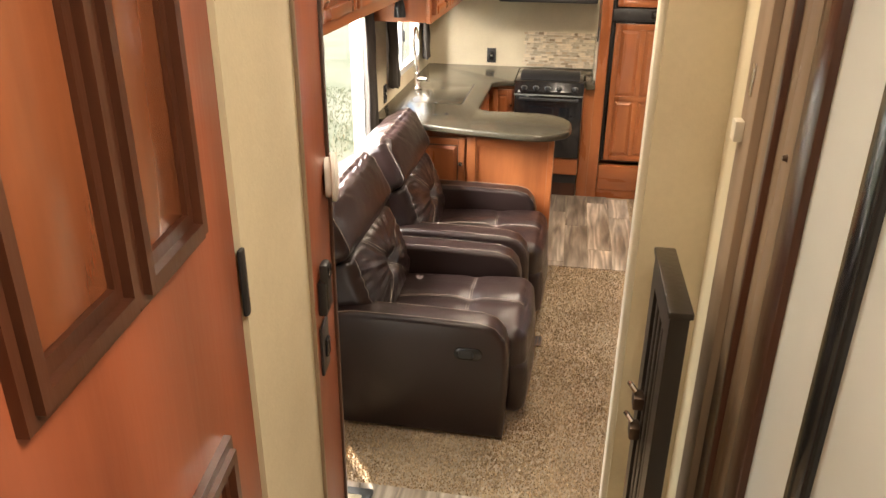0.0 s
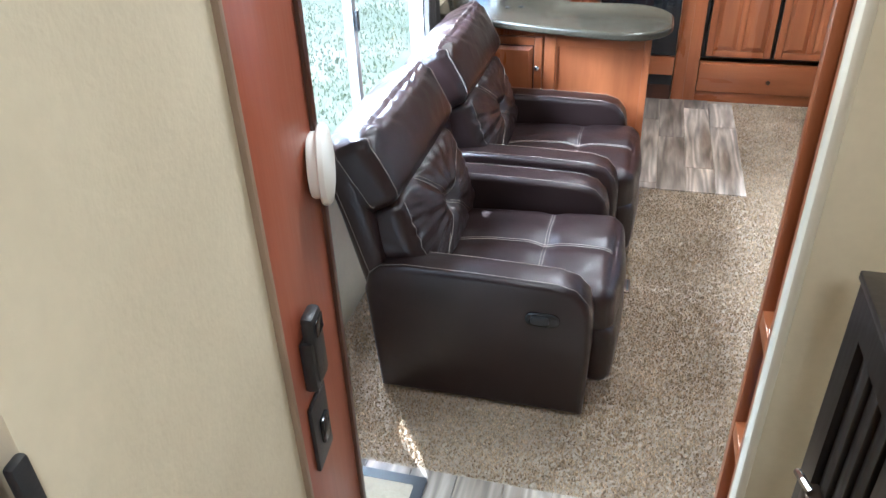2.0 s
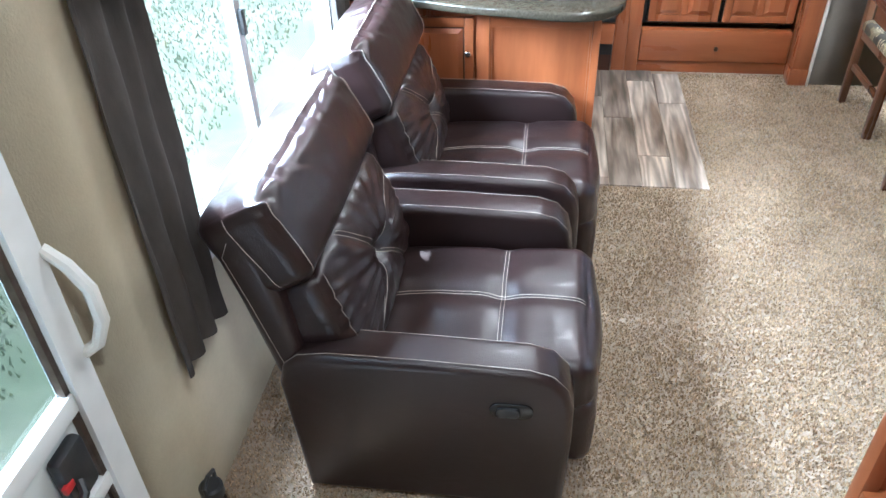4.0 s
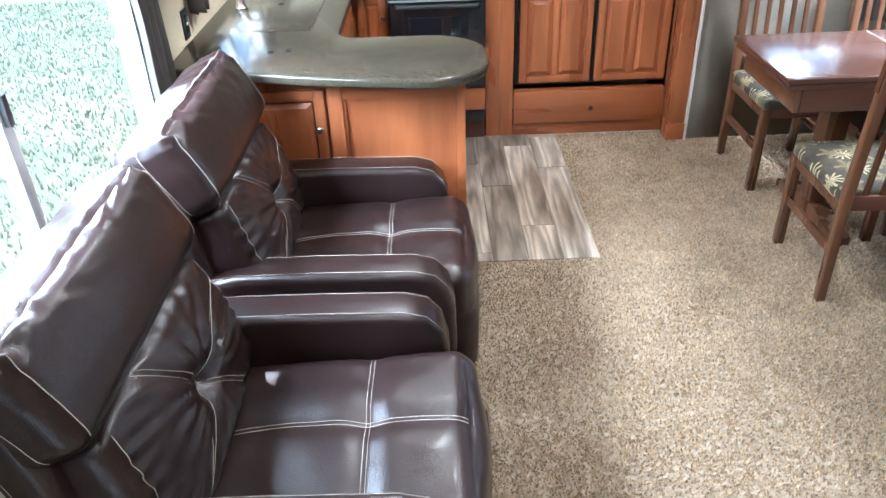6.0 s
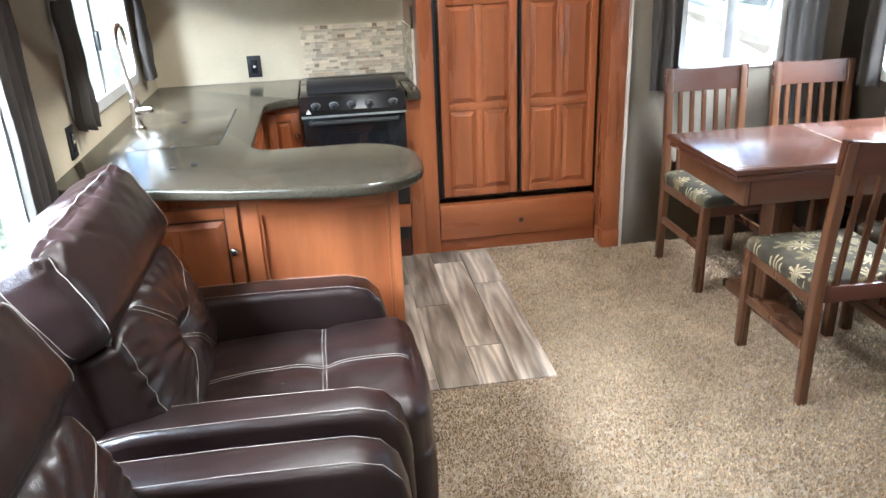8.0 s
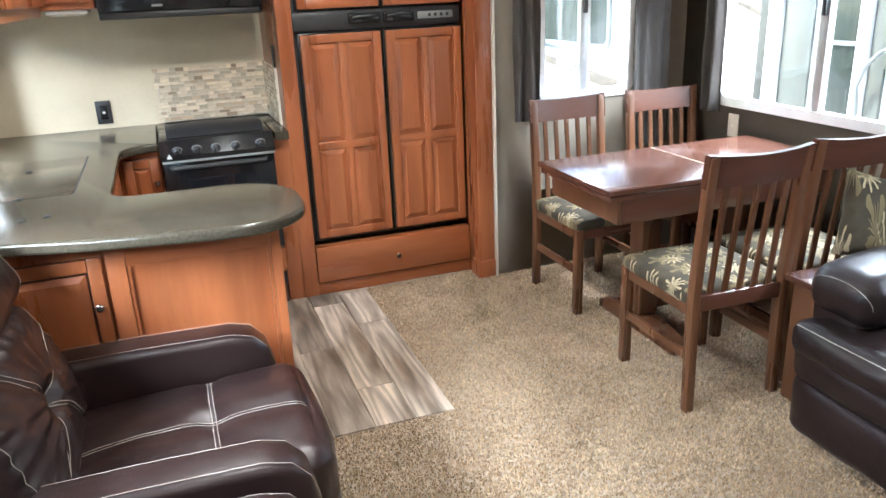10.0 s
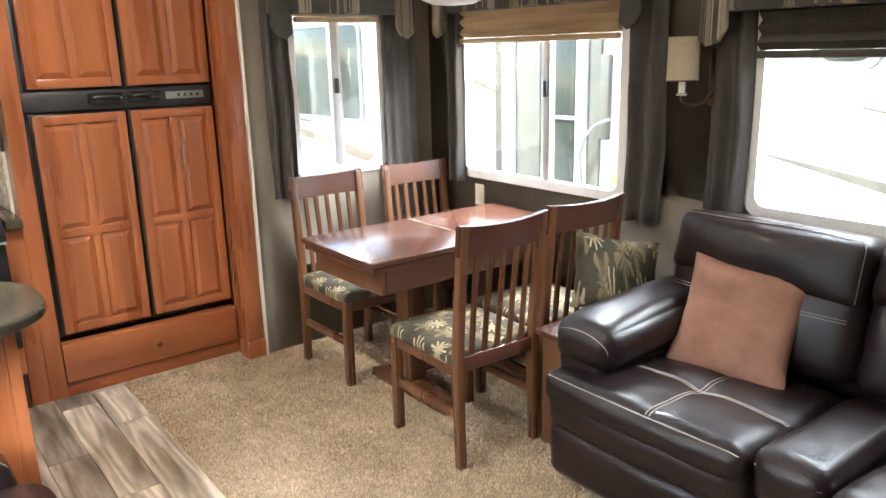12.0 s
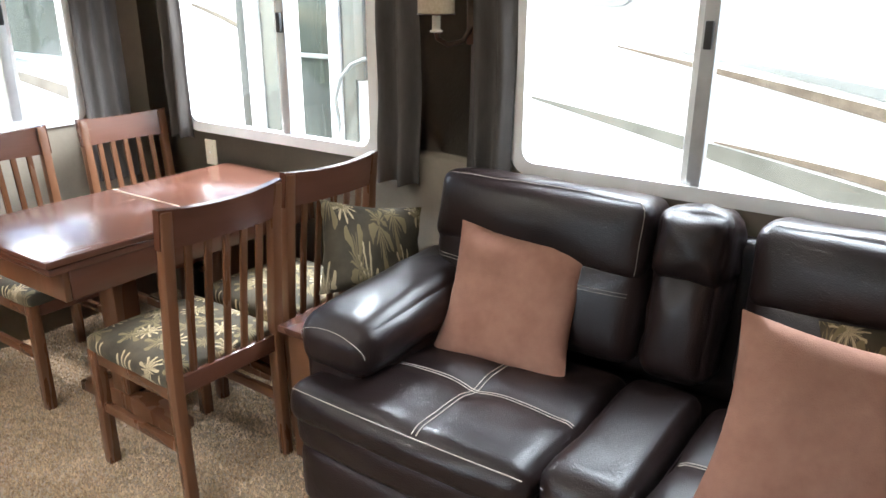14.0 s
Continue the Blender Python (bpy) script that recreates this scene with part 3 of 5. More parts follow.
part("casing", box(0.335, 0.375, 1.40, 1.50, 0.3, ZC, 0.004), M_GREYWOOD, jamb)
part("reveal", box(0.352, 0.40, 1.225, 1.40, 0.3, ZC, 0.003), M_GREYWOOD, jamb)
part("stop", box(0.340, 0.372, 1.28, 1.30, 0.3, ZC, 0.003), M_DARKWOOD, jamb)
part("inner_casing", box(0.345, 0.38, 1.15, 1.22, 0.3, ZC, 0.004), M_GREYWOOD, jamb)
part("edge", box(0.340, 0.38, 1.07, 1.15, 0.3, ZC, 0.004), M_DARKWOOD, jamb, "dark red wooden edge")
part("leaf", box(0.352, 0.39, 0.895, 1.07, 0.56, ZC, 0.003), M_HALLWHITE, jamb, "white door leaf")
part("seal", box(0.345, 0.39, 0.835, 0.895, 0.56, ZC, 0.006), M_BLACK, jamb, "black vertical edge")
part("backing", box(0.356, 0.40, 0.54, 0.835, 0.56, ZC, 0.002), M_HALLWHITE, jamb)
part("strike", box(0.332, 0.336, 1.44, 1.46, 1.78, 1.84, 0.001), M_NICKEL, jamb, "small metal strike plate")
part("latch", box(0.318, 0.337, 1.455, 1.49, 1.69, 1.73, 0.003), M_CREAMPL, jamb)
part("knob", lathe([(0.004, 0), (0.006, 0.006), (0.010, 0.010), (0.010, 0.016), (0.004, 0.018)], (0.338, 1.19, 1.74), "X", 12), M_DARKMETAL, jamb)

gate = thing("folding_gate", (0.26, 1.38, 0.37), "dark espresso wooden folding gate with latches, by the stairs", "gate")
bm = ring(rounded(1.235, 1.525, 0.37, 1.42, 0, 1), rounded(1.29, 1.47, 0.44, 1.36, 0, 1), 0, 0.215, 0.250)
part("frame", bm, M_BLACKWOOD, gate)
part("panel", box(0.227, 0.241, 1.28, 1.48, 0.43, 1.37), M_BLACKWOOD, gate)
for y in (1.315, 1.365, 1.415):
    part("rib", box(0.218, 0.231, y, y + 0.026, 0.445, 1.355, 0.004), M_BLACKWOOD, gate)
part("top_cap", box(0.211, 0.256, 1.230, 1.53, 1.418, 1.432, 0.003), M_BLACKWOOD, gate)
for z in (1.03, 1.11):
    lt = part("latch", box(0.193, 0.217, 1.40, 1.44, z - 0.016, z + 0.016, 0.004), M_DARKMETAL, gate, "dark metal latch")
    part("tongue", tube([(0.199, 1.42, z + 0.02), (0.190, 1.43, z + 0.028), (0.187, 1.45, z + 0.022)], 0.006), M_NICKEL, lt)


# open wooden shelves facing the stairs' foot
shelf = thing("shelf_cabinet", (0.42, 1.92, 0), "reddish cherry open shelf cabinet at the stair foot", "cabinet")
X0, X1, Y0, Y1 = 0.215, 0.62, 1.762, 2.06
part("back", box(X1 - 0.02, X1, Y0, Y1, 0.0, ZC), M_CHERRY, shelf)
for y in (Y0, 1.895, Y1 - 0.03):
    part("stile", box(X0, X0 + 0.024, y, y + 0.03, 0.0, ZC, 0.002), M_CHERRY, shelf)
    part("side_panel", box(X0 + 0.024, X1 - 0.02, y + 0.006, y + 0.022, 0.0, ZC), M_CHERRY, shelf)
for z in (0.0, 0.30, 0.62, 0.95, 2.2):
    part("shelf", box(X0 + 0.002, X1 - 0.02, Y0 + 0.022, 1.903, z, z + 0.045, 0.002), M_CHERRY_Y, shelf)
    part("shelf", box(X0 + 0.002, X1 - 0.02, 1.917, Y1 - 0.024, z, z + 0.045, 0.002), M_CHERRY_Y, shelf)
case = thing("storage_case", (0.36, 1.98, 0.665), "small dark blue case lying in the shelf cabinet", "case")
part("body", box(0.26, 0.44, 1.935, 2.025, 0.666, 0.80, 0.01), M_BLUE, case)
part("clasp", box(0.252, 0.262, 1.965, 1.995, 0.72, 0.76, 0.003), M_BLACKPL, case)


# ---- windows, shades, curtains ----
def window(name, axis, at, inward, u0, u1, z0, z1, label, split=None, r=0.05, inner=M_ALU, sliding=True):
    """A framed sliding window in an outer wall. inward: the sign of the way into the room."""
    t = thing(name, ((at, (u0 + u1) / 2, z0) if axis == 0 else ((u0 + u1) / 2, at, z0)), label, "window", kind="structure")
    f0, f1 = at - inward * T * 0.6, at + inward * 0.014
    part("frame", ring(rounded(u0 - 0.035, u1 + 0.035, z0 - 0.035, z1 + 0.035, r + 0.03), rounded(u0 + 0.012, u1 - 0.012, z0 + 0.012, z1 - 0.012, r), axis, f0, f1), inner, t)
    s = split or (u0 + u1) / 2
    g = at - inward * 0.022
    def slab(a, b, c, d, e, h, bev=0.003):
        lo, hi = sorted((e, h))
        return box(lo, hi, a, b, c, d, bev) if axis == 0 else box(a, b, lo, hi, c, d, bev)
    m = part("mullion", slab(s - 0.022, s + 0.022, z0 + 0.01, z1 - 0.01, g - inward * 0.012, g + inward * 0.026), M_GREYALU, t)
    part("stile", slab(s + 0.024, s + 0.044, z0 + 0.01, z1 - 0.01, g - inward * 0.008, g + inward * 0.014), inner, t)
    part("latch", slab(s - 0.012, s + 0.012, (z0 + z1) / 2 - 0.05, (z0 + z1) / 2 + 0.03, g + inward * 0.026, g + inward * 0.042, 0.004), M_BLACKPL, m)
    for a, b, e in ((u0 + 0.008, s - 0.02, g), (s + 0.04, u1 - 0.008, g + inward * 0.006)):
        p = part("pane", slab(a, b, z0 + 0.008, z1 - 0.008, e, e + inward * 0.003, 0), M_GLASS, t)
        p.visible_shadow = False
    return t


window("window_1", 0, XL, 1, *W_BIG, "large sliding window beside the recliners", split=3.39)
window("window_2", 0, XL, 1, *W_SINK, "low sliding window over the sink", split=5.42)
window("window_3", 0, XS, -1, *W_DIN, "white framed sliding window beside the table", split=4.74)
window("window_4", 0, XS, -1, *W_SOFA, "white framed sliding window behind the sofa", split=3.0)
window("window_5", 1, YE, -1, *W_END, "narrow white framed sliding window beside the dining chairs", split=1.80)


def curtain(axis, at, inward, u0, u1, z0, z1, label, folds=4, depth=0.028, seed=1.0, gather=0.0):
    """A hanging strip of cloth in soft folds, with thickness."""
    ob_name = "curtain"
    bm = bmesh.new()
    nu, nz = folds * 10, 18
    grid = []
    for s in (0, 1):
        sheet = []
        for i in range(nz + 1):
            v = i / nz
            z = z1 + (z0 - z1) * v
            row = []
            for j in range(nu + 1):
                w = j / nu
                mid, half = (u0 + u1) / 2, (u1 - u0) / 2 * (1 - gather * (1 - v) * 0.5)
                u = mid + (2 * w - 1) * half + 0.012 * noise.noise(Vector((v * 2, seed, 0)))
                d = depth * (0.55 + 0.45 * math.sin(w * folds * 2 * math.pi + seed + 0.8 * noise.noise(Vector((v * 2.5, w * 2, seed))))) * (0.75 + 0.35 * v)
                d += 0.010 * noise.noise(Vector((w * 4, v * 5, seed * 3)))
                q = at + inward * (0.012 + d + 0.003 * s)
                zz = z + (0.006 * math.sin(w * folds * 2 * math.pi) if i == nz else 0)
                row.append(bm.verts.new((q, u, zz) if axis == 0 else (u, q, zz)))
            sheet.append(row)
        grid.append(sheet)
    for s in (0, 1):
        for i in range(nz):
            for j in range(nu):
                bm.faces.new((grid[s][i][j], grid[s][i + 1][j], grid[s][i + 1][j + 1], grid[s][i][j + 1]))
    for j in range(nu):
        for i in (0, nz):
            bm.faces.new((grid[0][i][j], grid[0][i][j + 1], grid[1][i][j + 1], grid[1][i][j]))
    for i in range(nz):
        for j in (0, nu):
            bm.faces.new((grid[0][i][j], grid[0][i + 1][j], grid[1][i + 1][j], grid[1][i][j]))
    ob = part(ob_name, bm, M_CURTAIN, smooth=80)
    return tagged(ob, label, "curtain", "window curtains")


curtain(0, XL, 1, 2.54, 2.80, 0.55, 1.66, "dark grey-brown curtain hanging beside the big window", 3, 0.04, 1.3)
curtain(0, XL, 1, 4.27, 4.47, 0.62, 1.66, "dark grey-brown curtain between window and counter", 3, 0.04, 2.1)
curtain(0, XL, 1, 4.90, 5.03, 1.01, 1.47, "short dark curtain beside the sink window", 2, 0.06, 3.3)
curtain(0, XL, 1, 6.02, 6.22, 1.01, 1.47, "short dark curtain at the far side of the sink window", 2, 0.06, 0.3)
curtain(0, XS, -1, 4.015, 4.215, 0.83, 1.98, "dark grey-brown curtain between window and wall lamp", 2, 0.06, 4.0)
curtain(0, XS, -1, 5.36, 5.50, 0.86, 1.98, "dark grey-brown curtain gathered by the corner", 2, 0.05, 4.6)
curtain(0, XS, -1, 3.62, 3.80, 0.88, 1.98, "dark grey-brown curtain behind the sofa", 2, 0.05, 5.2)
curtain(1, YE, -1, 1.37, 1.52, 0.86, 1.98, "dark grey-brown curtain beside the narrow window", 2, 0.05, 6.0)
curtain(1, YE, -1, 2.09, 2.32, 0.66, 1.98, "dark grey-brown curtain in the dinette corner", 3, 0.03, 6.9)


def valance(axis, at, inward, u0, u1, z0, z1, label):
    t = thing("valance", ((at, (u0 + u1) / 2, z0) if axis == 0 else ((u0 + u1) / 2, at, z0)), label, "valance", "window valances")
    a, b = sorted((at + inward * 0.004, at + inward * 0.12))
    bm = box(a, b, u0, u1, z0, z1, 0.01) if axis == 0 else box(u0, u1, a, b, z0, z1, 0.01)
    part("board", bm, M_VALANCE, t)
    for u in (u0 + 0.035, u1 - 0.035):
        pts = [(u - 0.05, z0 + 0.1), (u + 0.05, z0 + 0.1), (u + 0.06, z0 - 0.10), (u + 0.02, z0 - 0.13), (u - 0.03, z0 - 0.11), (u - 0.06, z0 - 0.06)]
        e, h = sorted((at + inward * 0.115, at + inward * 0.14))
        part("tail", prism(pts, axis, e, h, 0.008), M_VALANCE, t)
    return t


valance(0, XS, -1, 4.10, 5.48, 1.80, 2.05, "dark leaf-patterned cloth valance over the dinette window")
valance(0, XS, -1, 2.25, 3.78, 1.72, 2.05, "dark leaf-patterned cloth valance over the sofa window")
valance(1, YE, -1, 1.40, 2.22, 1.80, 2.05, "dark leaf-patterned cloth valance over the narrow window")


def pleated(axis, at, inward, u0, u1, z0, z1, label, n=6, cloth=M_BLIND):
    """A fabric shade drawn up into a stack of folds, with a bottom rail."""
    t = thing("window_shade", ((at, (u0 + u1) / 2, z0) if axis == 0 else ((u0 + u1) / 2, at, z0)), label, "shade", "window shades")
    pts = []
    for i in range(n + 1):
        pts.append((at + inward * (0.016 + 0.030 * (i % 2)), z0 + 0.03 + (z1 - z0 - 0.03) * i / n))
    back = [(at + inward * 0.012, p[1]) for p in reversed(pts)]
    own = bmesh.new()
    ring_pts = pts + back
    rows = [[own.verts.new((p[0], u, p[1]) if axis == 0 else (u, p[0], p[1])) for p in ring_pts] for u in (u0, u1)]
    for i in range(len(ring_pts)):
        j = (i + 1) % len(ring_pts)
        own.faces.new((rows[0][i], rows[0][j], rows[1][j], rows[1][i]))
    part("folds", own, cloth, t, smooth=10)
    a, b = sorted((at + inward * 0.014, at + inward * 0.05))
    part("rail", box(a, b, u0, u1, z0, z0 + 0.028, 0.006) if axis == 0 else box(u0, u1, a, b, z0, z0 + 0.028, 0.006), cloth, t)
    return t


pleated(0, XS, -1, 4.27, 5.37, 1.635, 1.83, "tan pleated shade drawn up over the dinette window")
pleated(0, XS, -1, 2.41, 3.61, 1.545, 1.74, "dark taupe pleated shade drawn up over the sofa window", cloth=M_CURTAIN)
pleated(1, YE, -1, 1.56, 2.07, 1.76, 1.86, "tan pleated shade drawn up over the narrow window", 4)

# ---- entry door on the left wall ----
ed = thing("door_3", (XL, 1.94, 0), "white screened entry door with a moulded grab handle", "door", kind="structure")
part("frame", ring(rounded(1.60, 2.28, 0.0, 1.94, 0.05), rounded(1.67, 2.21, 0.07, 1.87, 0.05), 0, XL - 0.03, XL + 0.02), M_ALU, ed)
part("cross_rail", box(XL - 0.02, XL + 0.012, 1.67, 2.21, 0.80, 0.85, 0.004), M_ALU, ed)
part("cross_rail", box(XL - 0.02, XL + 0.012, 1.67, 2.21, 0.56, 0.60, 0.004), M_ALU, ed)
part("bronze_bead", ring(rounded(1.67, 2.21, 0.07, 1.87, 0.05), rounded(1.685, 2.195, 0.085, 1.855, 0.045), 0, XL - 0.012, XL + 0.006), M_DARKMETAL, ed)
part("screen", box(XL - 0.012, XL - 0.010, 1.68, 2.20, 0.85, 1.86), M_SCREEN, ed)
part("kick_panel", box(XL - 0.016, XL - 0.004, 1.68, 2.20, 0.08, 0.56), M_STRIPE3, ed, "grey lower panel")
part("slide_panel", box(XL - 0.016, XL - 0.006, 1.68, 2.20, 0.60, 0.80), M_HALLWHITE, ed)
part("lock", box(XL - 0.004, XL + 0.03, 2.08, 2.17, 0.64, 0.78, 0.012), M_BLACKPL, ed, "black latch housing")
part("lever", tube([(XL + 0.03, 2.11, 0.70), (XL + 0.05, 2.09, 0.69), (XL + 0.05, 2.03, 0.66)], 0.010), M_BLACKPL, ed)
part("tab", box(XL + 0.02, XL + 0.032, 2.07, 2.10, 0.705, 0.725, 0.003), M_RED, ed, "red lock tab")
part("grab_handle", tube([(XL + 0.016, 2.280, 1.16), (XL + 0.05, 2.285, 1.12), (XL + 0.075, 2.290, 1.06), (XL + 0.075, 2.290, 0.98), (XL + 0.05, 2.285, 0.92), (XL + 0.010, 2.280, 0.89)], [0.013, 0.014, 0.015, 0.015, 0.014, 0.013], 10), M_WHITEPL, ed)
bottle = thing("drink_bottle", (-1.125, 2.44, 0), "steel drink bottle with black loop lid, on carpet by the wall", "bottle")
part("body", lathe([(0.034, 0.004), (0.038, 0.01), (0.038, 0.16), (0.034, 0.185), (0.026, 0.20)], (-1.125, 2.44, 0), "Z", 20), M_NICKEL, bottle)
lid = part("lid", lathe([(0.031, 0.198), (0.033, 0.203), (0.033, 0.235), (0.026, 0.242), (0.01, 0.243)], (-1.125, 2.44, 0), "Z", 20), M_BLACKPL, bottle)
part("loop", tube([(-1.125, 2.41, 0.235), (-1.125, 2.408, 0.262), (-1.125, 2.44, 0.276), (-1.125, 2.472, 0.262), (-1.125, 2.47, 0.235)], 0.006), M_BLACKPL, lid)

# unseen fittings, added to house the fill lamps overhead
for cx, cy, watts in FILL_LAMPS:
    cl = thing("ceiling_light", (cx, cy, 2.37), "round flush white fitting of an added, unseen ceiling lamp", "ceiling light", "ceiling lights")
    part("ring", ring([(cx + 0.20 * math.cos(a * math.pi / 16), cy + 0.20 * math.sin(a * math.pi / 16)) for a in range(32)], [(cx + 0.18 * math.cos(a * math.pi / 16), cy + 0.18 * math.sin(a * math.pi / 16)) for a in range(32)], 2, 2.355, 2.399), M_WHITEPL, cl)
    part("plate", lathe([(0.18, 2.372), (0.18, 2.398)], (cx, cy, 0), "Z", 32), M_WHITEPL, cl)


# ---- recliners ----
def recliner(loc):
    x, y = loc[0], loc[1]
    t = thing("recliner", loc, "dark brown leather recliner with cream stitching beside the window", "armchair", "recliners by the window")
    L = M_LEATHER
    W = lambda px, py, pz: (x + px, y + py, pz)
    part("base", box(x - 0.36, x + 0.36, y - 0.36, y + 0.36, 0.03, 0.27, 0.01), M_BLACKPL, t)
    outline = [(-0.375, 0.015), (0.385, 0.015), (0.395, 0.30), (0.392, 0.44), (0.375, 0.505), (0.335, 0.55), (0.27, 0.568), (0.0, 0.575), (-0.26, 0.575), (-0.345, 0.56), (-0.385, 0.525), (-0.405, 0.46)]
    for s in (-1, 1):
        a, b = sorted((y + s * 0.292, y + s * 0.424))
        arm = part("arm", prism([(x + p, q) for p, q in outline], 1, a, b, 0.026, 4), L, t, smooth=50)
        th = None
        for e in (a + 0.018, b - 0.018):
            pts = [(x + p * 0.994, e, q + 0.002 if q > 0.5 else q) for p, q in outline[2:]]
            th = tube(pts, 0.0008, 5, th)
        stitching(th, arm)
        if s < 0:
            cup = part("lever_cup", prism(rounded(x + 0.170, x + 0.288, 0.404, 0.460, 0.027), 1, a - 0.006, a + 0.004, 0.003), M_BLACK, arm, "black plastic recline lever")
            part("lever", prism(rounded(x + 0.190, x + 0.252, 0.415, 0.449, 0.012), 1, a - 0.015, a - 0.004, 0.004), M_BLACKPL, cup)
    # seat with crossed double seams and a pulled-in middle
    def dent(c):
        if c[2] < 0.9:
            return (0, 0, 0)
        u, v = c[0] - 0.24, c[1]
        d = -0.010 * math.exp(-(u / 0.09) ** 2) - 0.008 * math.exp(-(v / 0.13) ** 2) - 0.010 * math.exp(-(u * u + v * v) / 0.03)
        return (0, 0, d)
    seat = Cushion((0.355, 0.290, 0.10), 0.055, (0.03, 0.0, 0.024), Matrix.Translation(W(0.10, 0, 0.355)) @ Matrix.Rotation(radians(-3), 4, "Y"), 0.004, 7, 1.0, dent)
    so = part("seat", seat.mesh(44), L, t, smooth=80)
    th = None
    for o in (-0.025, 0.025):
        th = seat.seam(line((0.24 + o * 0.6, -0.97, 1), (0.24 + o * 0.6, 0.97, 1), 40), off=0.002, bm=th)
        th = seat.seam(line((-0.95, o * 0.9, 1), (0.97, o * 0.9, 1), 40), off=0.002, bm=th)
    stitching(th, so)
    pad = Cushion((0.055, 0.290, 0.135), 0.045, (0.025, 0, 0), Matrix.Translation(W(0.41, 0, 0.19)), 0.004, 8, 2.0)
    part("footrest", pad.mesh(12), L, t, smooth=80)
    # back shell, leaning back
    back = [(-0.30, 0.36), (-0.385, 0.36), (-0.475, 0.74), (-0.515, 0.88), (-0.49, 0.935), (-0.44, 0.945), (-0.40, 0.90), (-0.36, 0.72)]
    shell = part("back_shell", prism([(x + p, q) for p, q in back], 1, y - 0.40, y + 0.40, 0.03, 4), L, t, smooth=60)
    th = None
    for e in (-0.4015, 0.4015):
        th = tube([(x + p, y + e, q) for p, q in ((-0.35, 0.40), (-0.445, 0.74), (-0.485, 0.87), (-0.465, 0.915))], 0.0008, 5, th)
    stitching(th, shell)
    # tufted lower back
    ENDS = ((0.90, 0.46), (-0.62, -0.92), (-0.42, 0.86), (0.50, -0.80))
    def star(c):
        k = 0.022 * (c[1] * c[2]) ** 2
        out = [0, -c[1] * k, -c[2] * k]
        if c[0] > 0.9:
            u, v = c[1], c[2] + 0.03
            r = math.hypot(u, v)
            d = -0.042 * math.exp(-(r / 0.17) ** 2)
            if r > 1e-6:
                a = math.atan2(v, u)
                for e in ENDS:
                    da = (a - math.atan2(e[1], e[0]) + math.pi) % (2 * math.pi) - math.pi
                    if abs(da) < 1.5:
                        d -= 0.015 * math.exp(-(r * math.sin(da) / 0.055) ** 2) * max(0, 1 - 0.5 * r) * math.cos(da)
                d += 0.0060 * math.sin(a * 17 + 1.8 * math.sin(3 * a)) * math.exp(-((r - 0.38) / 0.24) ** 2)
                d += 0.0040 * math.sin(a * 27 + math.sin(5 * a)) * math.exp(-((r - 0.92) / 0.15) ** 2)
            out[0] = d
        return out
    lum = Cushion((0.088, 0.360, 0.205), 0.056, (0.045, 0, 0.01), Matrix.Translation(W(-0.300, 0, 0.590)) @ Matrix.Rotation(radians(-20), 4, "Y"), 0.003, 14, 4.0, star, (0.7, 1.0, 1.3))
    lo = part("back_cushion", lum.mesh(56), L, t, smooth=80)
    th = None
    for e in ENDS:
        for o in (-0.02, 0.02):
            a, z = Vector((1, 0, -0.03)), Vector((1, e[0], e[1]))
            n = Vector((0, -(z.z - a.z), z.y - a.y)).normalized() * o
            th = lum.seam([p + n * min(1, i / 4) for i, p in enumerate(line(a, z, 26))], off=0.002, bm=th)
    for o in (-0.93, 0.93):
        th = lum.seam(line((1, o, -0.85), (1, o * 0.96, 0.80), 24), bm=th)
    stitching(th, lo)
    # head pillow
    def pucker(c):
        k = math.exp(-((c[2] - 0.85) / 0.38) ** 2) if c[0] > 0 else 0.3
        w = 0.0060 * k * math.sin(23 * c[1] + 5.5 * noise.noise(Vector((c[1] * 3, c[2] * 2, 1.0)))) * (0.5 + 1.2 * noise.noise(Vector((c[1] * 4, 3.0, c[2] * 2))))
        return (w if c[0] > 0.5 else 0, 0, w if c[2] > 0.5 else 0)
    head = Cushion((0.108, 0.395, 0.134), 0.050, (0.026, 0.006, 0.014), Matrix.Translation(W(-0.412, 0, 0.872)) @ Matrix.Rotation(radians(-27), 4, "Y"), 0.004, 9, 6.0, pucker, (0.9, 1.0, 0.9))
    ho = part("head_pillow", head.mesh(56), L, t, smooth=80)
    th = None
    for s in (-0.93, 0.93):
        th = head.seam(line((1, s, -0.9), (1, s, 0.75), 20), off=0.003, r=0.0012, bm=th)
    th = head.seam(line((0.80, -0.93, 1), (0.80, 0.93, 1), 48), off=0.005, r=0.0012, bm=th)
    for s in (-1, 1):
        th = head.seam(line((-0.05, s, 0.9), (0.10, s, -0.9), 16), bm=th)
    stitching(th, ho)
    return t


rec = recliner((-0.55, 3.045, 0))
rec2 = copy_thing(rec, pose(-0.525, 3.965, 0))
for o in [o for o in rec2.children_recursive if o.name.startswith("lever")]:
    bpy.data.objects.remove(o)

# ---- reclining sofa in the slide-out ----
sofa = thing("reclining_sofa", (1.95, 2.9, 0), "dark brown bonded leather reclining sofa with centre console", "sofa")
SL = M_SOFA
part("base", box(1.60, 2.41, 2.02, 3.80, 0.02, 0.33, 0.02), SL, sofa)


